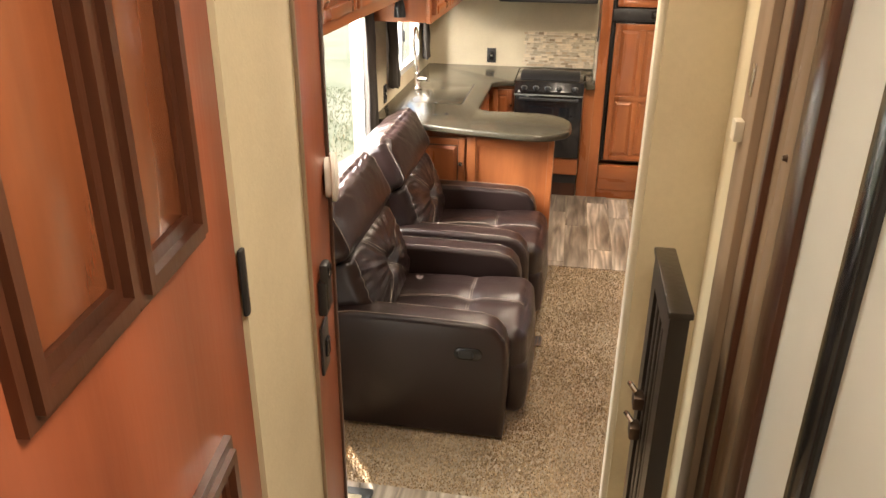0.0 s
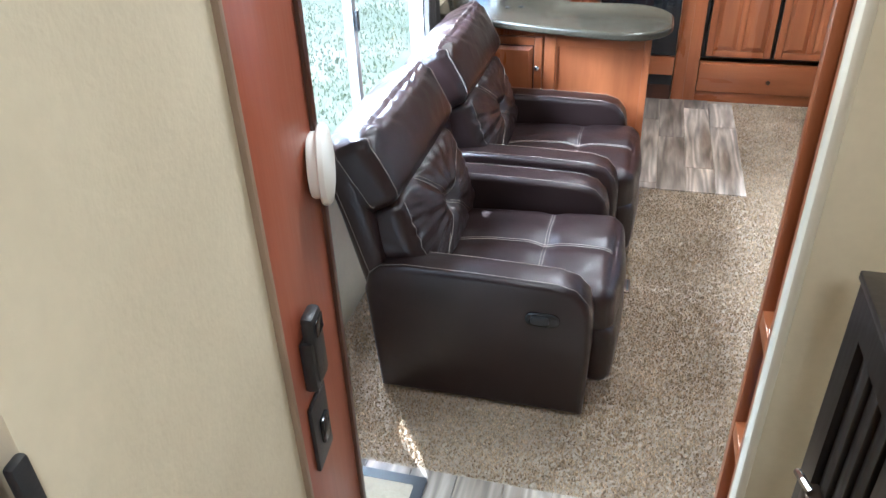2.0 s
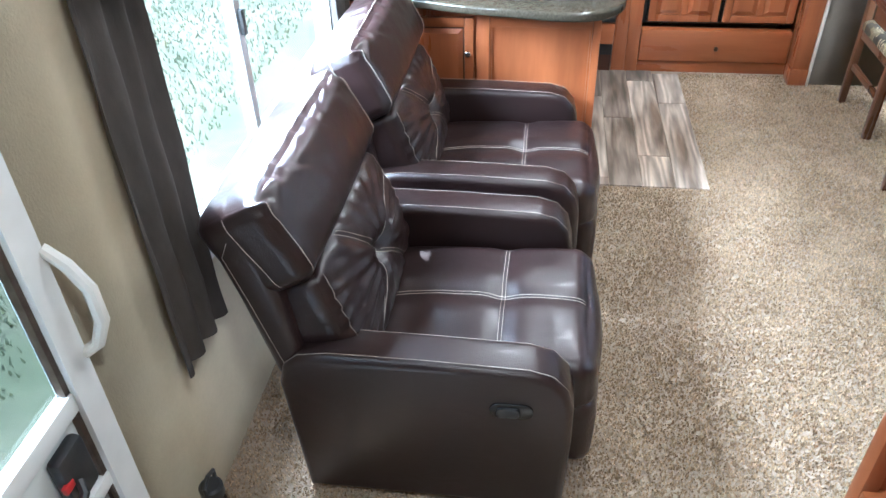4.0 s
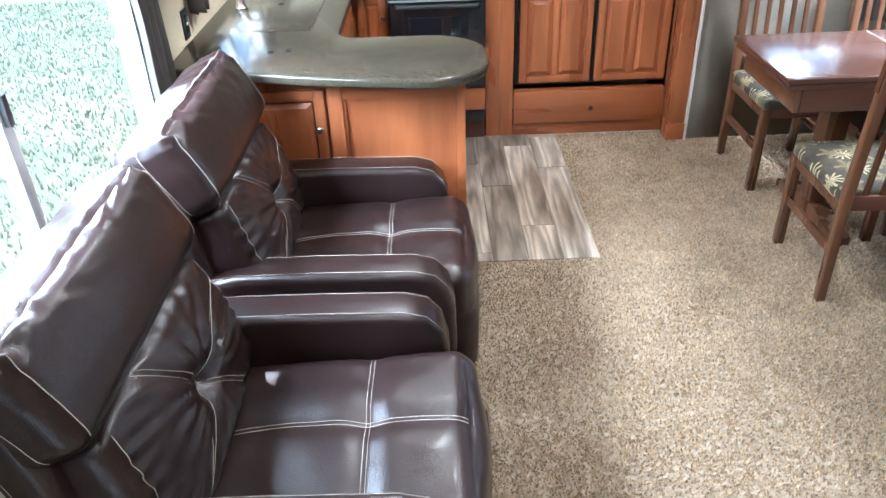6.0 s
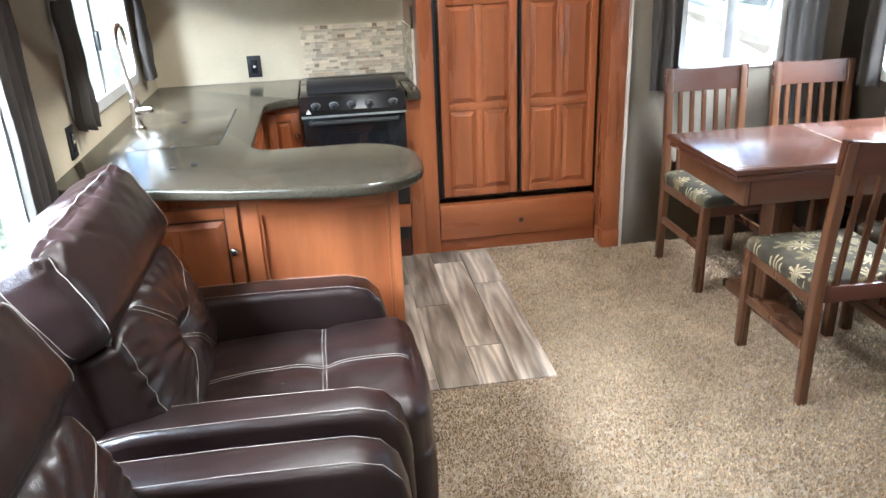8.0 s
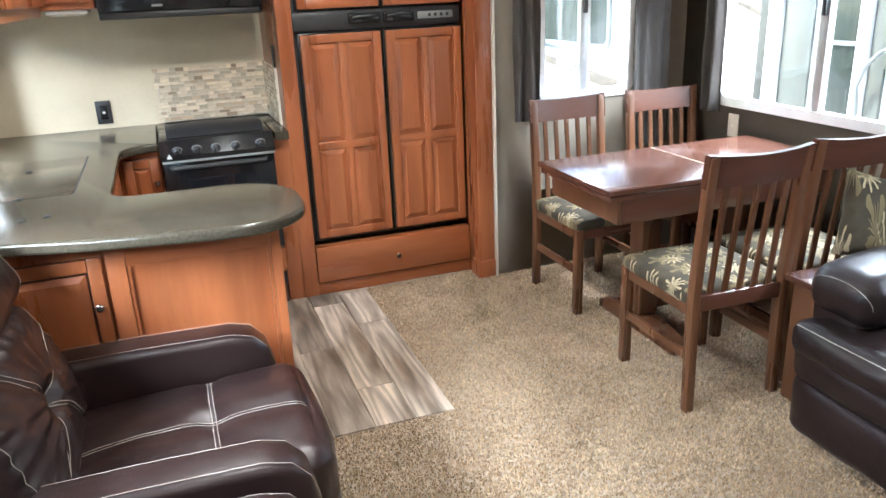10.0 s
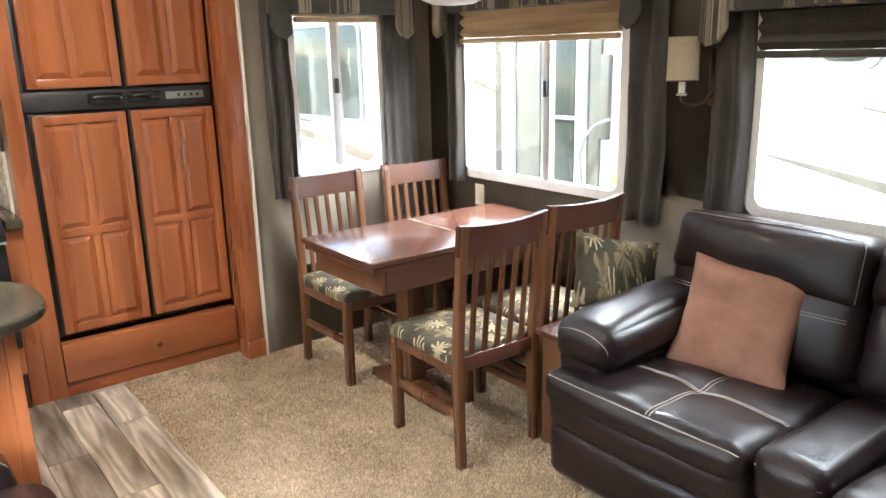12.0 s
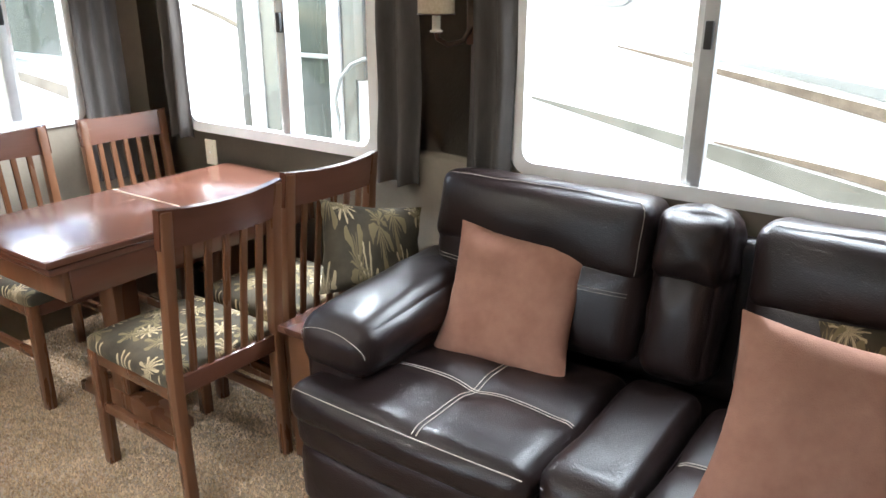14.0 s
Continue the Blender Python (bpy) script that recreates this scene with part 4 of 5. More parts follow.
def sofa_part(name, x0, x1, y0, y1, z0, z1, r, bulge, tilt=0, n=18, fold=0.005, freq=7, seed=0.0, dent=None, squash=(1, 1, 1)):
    c = Cushion(((x1 - x0) / 2, (y1 - y0) / 2, (z1 - z0) / 2), r, bulge, Matrix.Translation(((x0 + x1) / 2, (y0 + y1) / 2, (z0 + z1) / 2)) @ Matrix.Rotation(radians(tilt), 4, "Y"), fold, freq, seed, dent, squash)
    return c, part(name, c.mesh(n), SL, sofa, smooth=80)


def cross(c):
    if c[2] < 0.9:
        return (0, 0, 0)
    u, v = c[0] + 0.1, c[1] + 0.15
    return (0, 0, -0.010 * math.exp(-(u / 0.12) ** 2) - 0.009 * math.exp(-(v / 0.10) ** 2) - 0.010 * math.exp(-(u * u + v * v) / 0.04))


for k, (y0, y1) in enumerate(((3.035, 3.835), (2.03, 2.80))):
    sofa_part("footrest", 1.525, 1.67, y0, y1, 0.035, 0.275, 0.06, (0.02, 0, 0), seed=k + 1)
    sofa_part("front_roll", 1.510, 1.67, y0, y1, 0.235, 0.405, 0.06, (0.02, 0, 0), seed=k + 2)
    st, so = sofa_part("seat", 1.495, 2.20, y0, y1, 0.320, 0.450, 0.055, (0.02, 0, 0.014), tilt=3.5, n=40, seed=k + 3, dent=cross)
    th = None
    for o in (-0.018, 0.018):
        th = st.seam(line((-0.1 + o, -0.95, 1), (-0.1 + o, 0.95, 1), 34), off=0.0025, r=0.0015, bm=th)
        th = st.seam(line((-0.97, -0.15 + o, 1), (0.9, -0.15 + o, 1), 34), off=0.0025, r=0.0015, bm=th)
    th = st.seam(line((-0.96, -0.97, 0.75), (-0.96, 0.97, 0.75), 24), off=0.004, r=0.0015, bm=th)
    stitching(th, so)
    bk, bo = sofa_part("backrest", 2.165, 2.395, y0 + 0.0, y1 - 0.04, 0.44, 0.79, 0.07, (0.05, 0, 0), tilt=13, n=20, seed=k + 4)
    th = bk.seam(line((-1, -0.9, 0.3), (-1, 0.9, 0.3), 20))
    th = bk.seam(line((-1, -0.9, 0.24), (-1, 0.9, 0.24), 20), bm=th)
    stitching(th, bo)
    hd, ho = sofa_part("headrest", 2.195, 2.435, y0 + 0.005, y1 - 0.045, 0.70, 0.955, 0.055, (0.035, 0, 0.006), tilt=11, n=20, seed=k + 5, fold=0.006)
    th = hd.seam(line((-0.99, -0.965, -0.9), (-0.99, -0.965, 0.8), 14) + line((-0.9, -0.9, 0.985), (-0.9, 0.9, 0.985), 20), off=0.003)
    stitching(th, ho)
cn, co = sofa_part("console", 1.53, 2.16, 2.805, 3.03, 0.30, 0.475, 0.05, (0.02, 0, 0.008), tilt=2, seed=9)
th = cn.seam(line((-0.97, -0.9, 0.4), (-0.97, 0.9, 0.4), 12), off=0.003)
stitching(th, co)
sofa_part("console_back", 2.155, 2.395, 2.815, 3.025, 0.44, 0.80, 0.06, (0.04, 0, 0), tilt=13, seed=10, fold=0.008, freq=12)
sofa_part("console_head", 2.195, 2.43, 2.81, 3.03, 0.72, 0.955, 0.06, (0.04, 0, 0.005), tilt=11, seed=11, fold=0.010, freq=14)
for k, (y0, y1) in enumerate(((3.625, 3.885), (1.76, 2.03))):
    sofa_part("arm_side", 1.63, 2.38, y0 + 0.03, y1 + 0.0, 0.30, 0.55, 0.05, (0.01, 0.01, 0), seed=k + 12)
    ar, ao = sofa_part("arm_pad", 1.610, 2.34, y0 - 0.01, y1 + 0.010, 0.475, 0.650, 0.072, (0.015, 0.01, 0.022), tilt=-3, n=24, seed=k + 14, fold=0.004, freq=9)
    th = ar.seam([(-0.97, 0.97 * math.cos(radians(a)), 0.80 * math.sin(radians(a))) for a in range(0, 181, 10)], off=0.004)
    stitching(th, ao)
sofa_part("back_panel", 2.375, 2.445, 1.90, 3.80, 0.10, 0.86, 0.04, (0, 0, 0))


def pillow(loc, half, material, turn, name, label, seed=0.0, n=20, spiky=0.14):
    """A square scatter cushion with pinched corners and soft creases. turn: degrees about x, y, z."""
    m = pose(*loc, *turn)
    bm = bmesh.new()
    w, h, d = half
    grids = []
    for s in (-1, 1):
        g = []
        for i in range(n + 1):
            row = []
            for j in range(n + 1):
                u, v = 2 * i / n - 1, 2 * j / n - 1
                pull = 1 - spiky * ((1 - u * u) * v * v + (1 - v * v) * u * u) * 0.7
                th = d * (max(0, (1 - u ** 4) * (1 - v ** 4))) ** 0.6
                p = Vector((u * w * pull, s * th, v * h * pull))
                p.y += 0.012 * noise.noise(Vector((u * 2.2 + seed, v * 2.2, s))) * (1 - abs(u * v)) + 0.006 * noise.noise(Vector((u * 6, v * 6 + seed, s)))
                row.append(bm.verts.new(m @ p))
            g.append(row)
        grids.append(g)
        for i in range(n):
            for j in range(n):
                bm.faces.new((g[i][j], g[i + 1][j], g[i + 1][j + 1], g[i][j + 1]))
    bmesh.ops.remove_doubles(bm, verts=bm.verts[:], dist=0.013)
    t = thing(name, (loc[0], loc[1], loc[2] - half[1]), label, "pillow", "scatter pillows")
    part("cover", bm, material, t, smooth=80)
    return t


pillow((2.090, 3.418, 0.618), (0.226, 0.226, 0.055), M_SUEDE, (27, -2, 98), "scatter_pillow", "brown suede scatter pillow leaning on the sofa back", 1.0)
pillow((1.80, 2.445, 0.630), (0.258, 0.232, 0.07), M_SUEDE, (18, -9, 108), "scatter_pillow", "brown suede scatter pillow propped near the console", 2.0)
pillow((2.10, 3.985, 0.675), (0.225, 0.160, 0.055), M_FLORAL, (16, -14, 165), "floral_pillow", "dark floral scatter pillow standing behind the sofa arm", 3.0)
pillow((2.12, 2.33, 0.61), (0.20, 0.19, 0.05), M_FLORAL, (20, 8, 100), "floral_pillow", "dark floral scatter pillow tucked behind a suede one", 5.0)
stand = thing("side_table", (2.0, 3.91, 0), "narrow reddish wooden side table behind the sofa arm", "side table")
part("top", box(1.70, 2.42, 3.915, 4.065, 0.485, 0.51, 0.005), M_MAHOG_X, stand)
for x in (1.73, 2.37):
    part("leg", box(x, x + 0.035, 3.93, 4.05, 0.0, 0.485, 0.004), M_MAHOG, stand)


# ---- dining table and chairs ----
def dining_chair(loc):
    x, y = loc[0], loc[1]
    t = thing("dining_chair", loc, "mahogany slat-back dining chair with floral seat at the table", "chair", "chairs round the table")
    M = M_MAHOG
    w = 0.212
    for s in (-1, 1):
        # back post: leg and upright in one, leaning
        pts = [(-0.245, 0.0), (-0.210, 0.0), (-0.195, 0.40), (-0.205, 0.55), (-0.245, 0.96), (-0.252, 0.985), (-0.285, 0.985), (-0.275, 0.90), (-0.245, 0.55), (-0.238, 0.40)]
        a, b = sorted((x + s * w, x + s * (w - 0.036)))
        part("back_post", prism([(y + p, q) for p, q in pts], 0, a, b, 0.005), M, t, smooth=30)
        part("front_leg", box(a - 0.002, b + 0.002, y + 0.195, y + 0.235, 0.0, 0.435, 0.005), M, t)
        part("side_rail", box(min(a, b) + 0.008, max(a, b) - 0.006, y - 0.20, y + 0.20, 0.385, 0.437, 0.003), M_MAHOG, t)
        part("side_stretcher", box(min(a, b) + 0.008, max(a, b) - 0.008, y - 0.205, y + 0.20, 0.205, 0.240, 0.003), M, t)
    part("front_rail", box(x - w + 0.03, x + w - 0.03, y + 0.208, y + 0.228, 0.385, 0.437, 0.003), M_MAHOG_X, t)
    part("back_rail", box(x - w + 0.03, x + w - 0.03, y - 0.232, y - 0.208, 0.405, 0.465, 0.003), M_MAHOG_X, t)
    # curved crest rail
    own = bmesh.new()
    n = 10
    for i in range(n + 1):
        u = 2 * i / n - 1
        dy = -0.022 * (1 - u * u)
        zt = 0.985 + 0.012 * u * u - 0.004
        for yy, zz in ((-0.238, 0.875), (-0.252, zt), (-0.278, zt), (-0.262, 0.875)):
            own.verts.new((x + u * (w + 0.004), y + yy + dy, zz))
    own.verts.ensure_lookup_table()
    for i in range(n):
        for k in range(4):
            own.faces.new((own.verts[4 * i + k], own.verts[4 * i + (k + 1) % 4], own.verts[4 * i + 4 + (k + 1) % 4], own.verts[4 * i + 4 + k]))
    own.faces.new([own.verts[k] for k in range(4)])
    own.faces.new([own.verts[4 * n + k] for k in range(4)])
    part("crest_rail", own, M_MAHOG_X, t)
    for k in range(5):
        u = -0.128 + 0.064 * k
        d = -0.018 * (1 - (u / w) ** 2)
        pts = [(-0.212, 0.455), (-0.224, 0.455), (-0.236 + d * 0.6, 0.66), (-0.258 + d, 0.885), (-0.246 + d, 0.885), (-0.224 + d * 0.6, 0.66)]
        part("slat", prism([(y + p, q) for p, q in pts], 0, x + u - 0.012, x + u + 0.012, 0.003), M, t, smooth=30)
    seat = Cushion((0.219, 0.225, 0.032), 0.028, (0, 0, 0.022), Matrix.Translation((x, y + 0.012, 0.455)), 0.003, 9, 1.0)
    part("seat", seat.mesh(12), M_FLORAL, t, "dark floral cushioned seat", smooth=80)
    return t


chair = dining_chair((1.536, 4.325, 0))
chair.rotation_euler.z = radians(-1.5)
copy_thing(chair, pose(2.03, 4.35, 0, 0, 0, -3))
copy_thing(chair, pose(1.603, 5.268, 0, 0, 0, 180))
copy_thing(chair, pose(2.17, 5.265, 0, 0, 0, 178))

table = thing("dining_table", (1.8, 4.8, 0), "mahogany draw-leaf dining table with glossy top", "table")
part("tabletop", box(1.212, 1.8185, 4.490, 5.098, 0.758, 0.781, 0.005), M_MAHOG_X, table)
part("tabletop", box(1.8215, 2.40, 4.490, 5.098, 0.758, 0.781, 0.005), M_MAHOG_X, table)
part("joint_strip", box(1.8187, 1.8213, 4.495, 5.093, 0.766, 0.7817), M_CREAMPL, table, "pale line between the leaves")
part("draw_leaf", box(1.224, 1.70, 4.502, 5.086, 0.730, 0.753, 0.004), M_MAHOG_X, table)
for y0, y1 in ((4.512, 4.534), (5.040, 5.062)):
    part("apron", box(1.29, 2.33, y0, y1, 0.630, 0.730, 0.004), M_MAHOG_X, table)
for x0 in (1.266, 2.33):
    part("apron_end", box(x0, x0 + 0.022, 4.512, 5.062, 0.630, 0.730, 0.004), M_MAHOG, table)
for x in (1.60, 2.08):
    part("post", box(x - 0.05, x + 0.05, 4.74, 4.84, 0.09, 0.728, 0.008), M_MAHOG, table)
    part("foot", prism([(4.49, 0.0), (5.09, 0.0), (5.09, 0.04), (4.88, 0.085), (4.70, 0.085), (4.49, 0.04)], 0, x - 0.045, x + 0.045, 0.006), M_MAHOG, table)
part("stretcher", box(1.65, 2.03, 4.765, 4.815, 0.10, 0.19, 0.005), M_MAHOG_X, table)

pend = thing("pendant_light", (1.82, 4.70, 1.79), "white glass bowl light hanging over the dining table", "ceiling light")
part("bowl", lathe([(0.02, 1.790), (0.09, 1.796), (0.135, 1.815), (0.155, 1.845), (0.158, 1.862), (0.150, 1.866), (0.03, 1.868)], (1.82, 4.70, 0), "Z", 32), M_WHITEPL, pend)
part("rod", lathe([(0.008, 1.866), (0.008, 2.375)], (1.82, 4.70, 0), "Z", 12), M_DARKMETAL, pend)
part("canopy", lathe([(0.05, 2.375), (0.055, 2.385), (0.055, 2.399)], (1.82, 4.70, 0), "Z", 24), M_DARKMETAL, pend)

# ---- wall lamp ----
lamp = thing("wall_lamp", (2.43, 3.79, 1.4), "wall lamp with linen drum shade and bronze arm", "wall lamp")
part("back_plate", box(2.415, 2.449, 3.77, 3.81, 1.36, 1.58, 0.006), M_DARKMETAL, lamp)
part("arm", tube([(2.42, 3.79, 1.42), (2.38, 3.80, 1.375), (2.335, 3.83, 1.365), (2.31, 3.855, 1.385), (2.31, 3.86, 1.41)], 0.009, 10), M_DARKMETAL, lamp)
part("candle", lathe([(0.020, 1.405), (0.022, 1.41), (0.014, 1.415), (0.014, 1.46)], (2.31, 3.86, 0), "Z", 14), M_CREAMPL, lamp)
sh = bmesh.new()
rows = []
for rr, zz in ((0.060, 1.462), (0.062, 1.462), (0.060, 1.632), (0.058, 1.632)):
    rows.append([sh.verts.new((2.31 + rr * math.cos(2 * math.pi * k / 28), 3.86 + rr * math.sin(2 * math.pi * k / 28), zz)) for k in range(28)])
for i in range(4):
    for k in range(28):
        sh.faces.new((rows[i][k], rows[i][(k + 1) % 28], rows[(i + 1) % 4][(k + 1) % 28], rows[(i + 1) % 4][k]))
part("shade", sh, M_SHADE, lamp)
part("trim", tube([(2.31 + 0.0615 * math.cos(a * math.pi / 14), 3.86 + 0.0615 * math.sin(a * math.pi / 14), 1.464) for a in range(28)], 0.003, 5, closed=True), M_DARKMETAL, lamp)


# ---- kitchen ----
def raised_door(t, axis, at, out, u0, u1, z0, z1, mtl, panels=1, split=0.46, knob=None, knob_mat=M_DARKMETAL):
    """A framed cabinet door with raised panels; out: the sign of the way it faces."""
    def slab(a, b, c, d, e, h, bev):
        lo, hi = sorted((e, h))
        return box(lo, hi, a, b, c, d, bev) if axis == 0 else box(a, b, lo, hi, c, d, bev)
    d = part("door", slab(u0, u1, z0, z1, at, at + out * 0.014, 0.003), mtl, t)
    f = 0.042
    for a, b, c, e in ((u0, u0 + f, z0, z1), (u1 - f, u1, z0, z1), (u0 + f, u1 - f, z0, z0 + f), (u0 + f, u1 - f, z1 - f, z1)):
        part("rail", slab(a, b, c, e, at + out * 0.012, at + out * 0.027, 0.004), mtl, d)
    cols = [(u0 + f, u1 - f)] if panels == 1 else [(u0 + f, (u0 + u1) / 2 - 0.018), ((u0 + u1) / 2 + 0.018, u1 - f)]
    rows_ = [(z0 + f, z1 - f)] if panels < 4 else [(z0 + f, z0 + (z1 - z0) * split - 0.02), (z0 + (z1 - z0) * split + 0.02, z1 - f)]
    if panels > 1:
        part("rail", slab((u0 + u1) / 2 - 0.018, (u0 + u1) / 2 + 0.018, z0 + f, z1 - f, at + out * 0.012, at + out * 0.026, 0.004), mtl, d)
    if panels == 4:
        part("rail", slab(u0 + f, u1 - f, z0 + (z1 - z0) * split - 0.02, z0 + (z1 - z0) * split + 0.02, at + out * 0.012, at + out * 0.0265, 0.004), mtl, d)
    for a, b in cols:
        for c, e in rows_:
            own = bmesh.new()
            g = min(0.028, (b - a) * 0.28)
            lo = [(a + 0.004, c + 0.004), (b - 0.004, c + 0.004), (b - 0.004, e - 0.004), (a + 0.004, e - 0.004)]
            hi = [(a + g, c + g), (b - g, c + g), (b - g, e - g), (a + g, e - g)]
            def put(p, v):
                return own.verts.new((at + out * v, p[0], p[1]) if axis == 0 else (p[0], at + out * v, p[1]))
            A, B = [put(p, 0.0145) for p in lo], [put(p, 0.029) for p in hi]
            for i in range(4):
                own.faces.new((A[i], A[(i + 1) % 4], B[(i + 1) % 4], B[i]))
            own.faces.new(B)
            part("panel", own, mtl, d, smooth=10)
    if knob:
        u, z = knob
        p = (at + out * 0.02, u, z) if axis == 0 else (u, at + out * 0.02, z)
        prof = [(0.005, 0), (0.006, 0.008), (0.013, 0.014), (0.014, 0.020), (0.009, 0.025), (0.003, 0.026)]
        k = lathe(prof, (0, 0, 0), "Z", 14)
        turn = {(0, 1): (0, 90, 0), (0, -1): (0, -90, 0), (1, 1): (-90, 0, 0), (1, -1): (90, 0, 0)}[(axis, out)]
        turned(k, pose(*p, *turn))
        part("knob", k, knob_mat, d, "small bronze knob")
    return d


# cabinets under the counter
pen = thing("peninsula_cabinet", (-0.45, 4.65, 0), "cherry wood peninsula cabinet behind the recliners", "cabinet")
part("body", box(-1.195, -0.075, 4.495, 4.78, 0.0, 0.870), M_CHERRY, pen)
part("end_panel", box(-0.075, -0.055, 4.482, 4.795, 0.0, 0.870, 0.003), M_CHERRY, pen)
part("corner_stile", box(-0.088, -0.054, 4.472, 4.496, 0.0, 0.868, 0.003), M_CHERRY, pen)
part("top_rail", box(-0.532, -0.088, 4.474, 4.496, 0.776, 0.868, 0.003), M_CHERRY_X, pen)
part("bottom_rail", box(-0.532, -0.088, 4.474, 4.496, 0.0, 0.12, 0.003), M_CHERRY_X, pen)
part("stile", box(-0.590, -0.532, 4.473, 4.496, 0.0, 0.868, 0.003), M_CHERRY, pen)
part("bead", ring(rounded(-0.531, -0.089, 0.121, 0.775, 0, 1), rounded(-0.522, -0.098, 0.130, 0.766, 0, 1), 1, 4.481, 4.496), M_CHERRY, pen)
raised_door(pen, 1, 4.494, -1, -0.945, -0.600, 0.10, 0.815, M_CHERRY, 1, knob=(-0.627, 0.655), knob_mat=M_NICKEL)
part("bead", ring(rounded(-0.902, -0.643, 0.143, 0.772, 0, 1), rounded(-0.895, -0.650, 0.150, 0.765, 0, 1), 1, 4.474, 4.495), M_DARKWOOD, pen)
base = thing("sink_cabinet", (-0.9, 5.3, 0), "cherry wood base cabinet under the sink counter", "cabinet")
part("body", box(-1.195, -0.62, 4.785, YB - 0.005, 0.0, 0.870), M_CHERRY, base)
raised_door(base, 0, -0.62, 1, 4.84, 5.28, 0.10, 0.82, M_CHERRY, 1, knob=(5.22, 0.62))
raised_door(base, 0, -0.62, 1, 5.31, 5.76, 0.10, 0.82, M_CHERRY, 1, knob=(5.37, 0.62))
base2 = thing("base_cabinet", (-0.5, 6.1, 0), "narrow cherry wood cabinet beside the stove", "cabinet")
part("body", box(-0.615, -0.405, 5.86, YB - 0.005, 0.0, 0.870), M_CHERRY, base2)
raised_door(base2, 1, 5.86, -1, -0.575, -0.415, 0.10, 0.84, M_CHERRY, 1, knob=(-0.435, 0.72), knob_mat=M_NICKEL)
part("filler", box(0.125, 0.205, 5.84, 5.88, 0.0, 0.870, 0.002), M_CHERRY, base2)


def smooth_path(pts, r, n=6):
    """An outline whose corners are rounded, each by its own radius."""
    out = []
    P = [Vector(p) for p in pts]
    for i, p in enumerate(P):
        a, b = P[i - 1], P[(i + 1) % len(P)]
        q = r[i]
        if not q:
            out.append(tuple(p))
            continue
        u, v = (a - p).normalized(), (b - p).normalized()
        half = math.acos(max(-1, min(1, u.dot(v)))) / 2
        l = q / math.tan(half)
        c = p + (u + v).normalized() * (q / math.sin(half))
        s, e = p + u * l, p + v * l
        a0, a1 = math.atan2(*(s - c).yx), math.atan2(*(e - c).yx)
        d = (a1 - a0 + math.pi) % (2 * math.pi) - math.pi
        for k in range(n + 1):
            t = a0 + d * k / n
            out.append((c.x + q * math.cos(t), c.y + q * math.sin(t)))
    return out


top = thing("countertop", (-0.7, 5.2, 0.87), "dark speckled granite-look countertop with rounded peninsula end", "countertop")
shape = smooth_path([(-1.197, 4.50), (-0.62, 4.345), (-0.25, 4.275), (0.041, 4.262), (0.041, 4.830), (-0.57, 4.830), (-0.57, 5.81), (-0.405, 5.81), (-0.405, 6.445), (-1.197, 6.445)],
                    [0, 0.5, 0.5, 0.22, 0.24, 0.10, 0.16, 0, 0, 0], 10)
part("slab", prism(shape, 2, 0.872, 0.912, 0.013, 4), M_GRANITE, top, smooth=40)
part("rear_strip", box(-0.405, 0.195, 6.13, 6.445, 0.872, 0.912, 0.004), M_GRANITE, top)
part("side_strip", box(0.135, 0.205, 5.80, 6.13, 0.872, 0.912, 0.004), M_GRANITE, top)
part("sink_lid", box(-1.05, -0.698, 4.96, 5.66, 0.911, 0.9132, 0.0006), M_GRANITE, top, "flush lid over the sink")
part("lid_joint", box(-0.698, -0.692, 4.96, 5.66, 0.9105, 0.9126), M_BLACKPL, top, "thin dark joint beside the lid")
for x, y in ((-0.87, 4.965), (-0.82, 4.655), (-0.75, 4.675), (-0.90, 5.44)):
    part("finger_hole", lathe([(0.012, 0.9125), (0.013, 0.9152), (0.009, 0.9155)], (x, y, 0), "Z", 14), M_BLACKPL, top)

fau = thing("faucet", (-1.08, 5.38, 0.912), "brushed nickel high-arc faucet on the counter", "faucet")
part("base", lathe([(0.028, 0.912), (0.030, 0.918), (0.022, 0.93), (0.020, 1.03), (0.014, 1.035)], (-1.08, 5.38, 0), "Z", 18), M_NICKEL, fau)
part("spout", tube([(-1.08, 5.38, 1.03), (-1.105, 5.385, 1.22)] + [(-1.11, 5.385 + 0.075 - 0.075 * math.cos(radians(a)), 1.26 + 0.075 * math.sin(radians(a))) for a in range(0, 200, 15)], 0.012, 12), M_NICKEL, fau)
part("lever", tube([(-1.075, 5.375, 0.985), (-1.04, 5.36, 0.99), (-1.005, 5.345, 0.992)], [0.018, 0.016, 0.012], 12), M_NICKEL, fau)

# wall sockets
def outlet(axis, at, out, u, z, label, face=M_BLACKPL):
    p = (at, u, z) if axis == 0 else (u, at, z)
    t = thing("wall_outlet", p, label, "outlet", "wall outlets")
    def slab(a, b, c, d, e, h, bev=0.002):
        lo, hi = sorted((at + out * e, at + out * h))
        return box(lo, hi, a, b, c, d, bev) if axis == 0 else box(a, b, lo, hi, c, d, bev)
    part("plate", slab(u - 0.038, u + 0.038, z - 0.06, z + 0.06, 0.001, 0.008), face, t)
    part("socket", slab(u - 0.018, u + 0.018, z - 0.036, z + 0.036, 0.008, 0.011), M_BLACK if face is M_BLACKPL else face, t)
    part("button", slab(u - 0.007, u + 0.007, z - 0.006, z + 0.006, 0.011, 0.014, 0.001), M_WHITEPL, t)


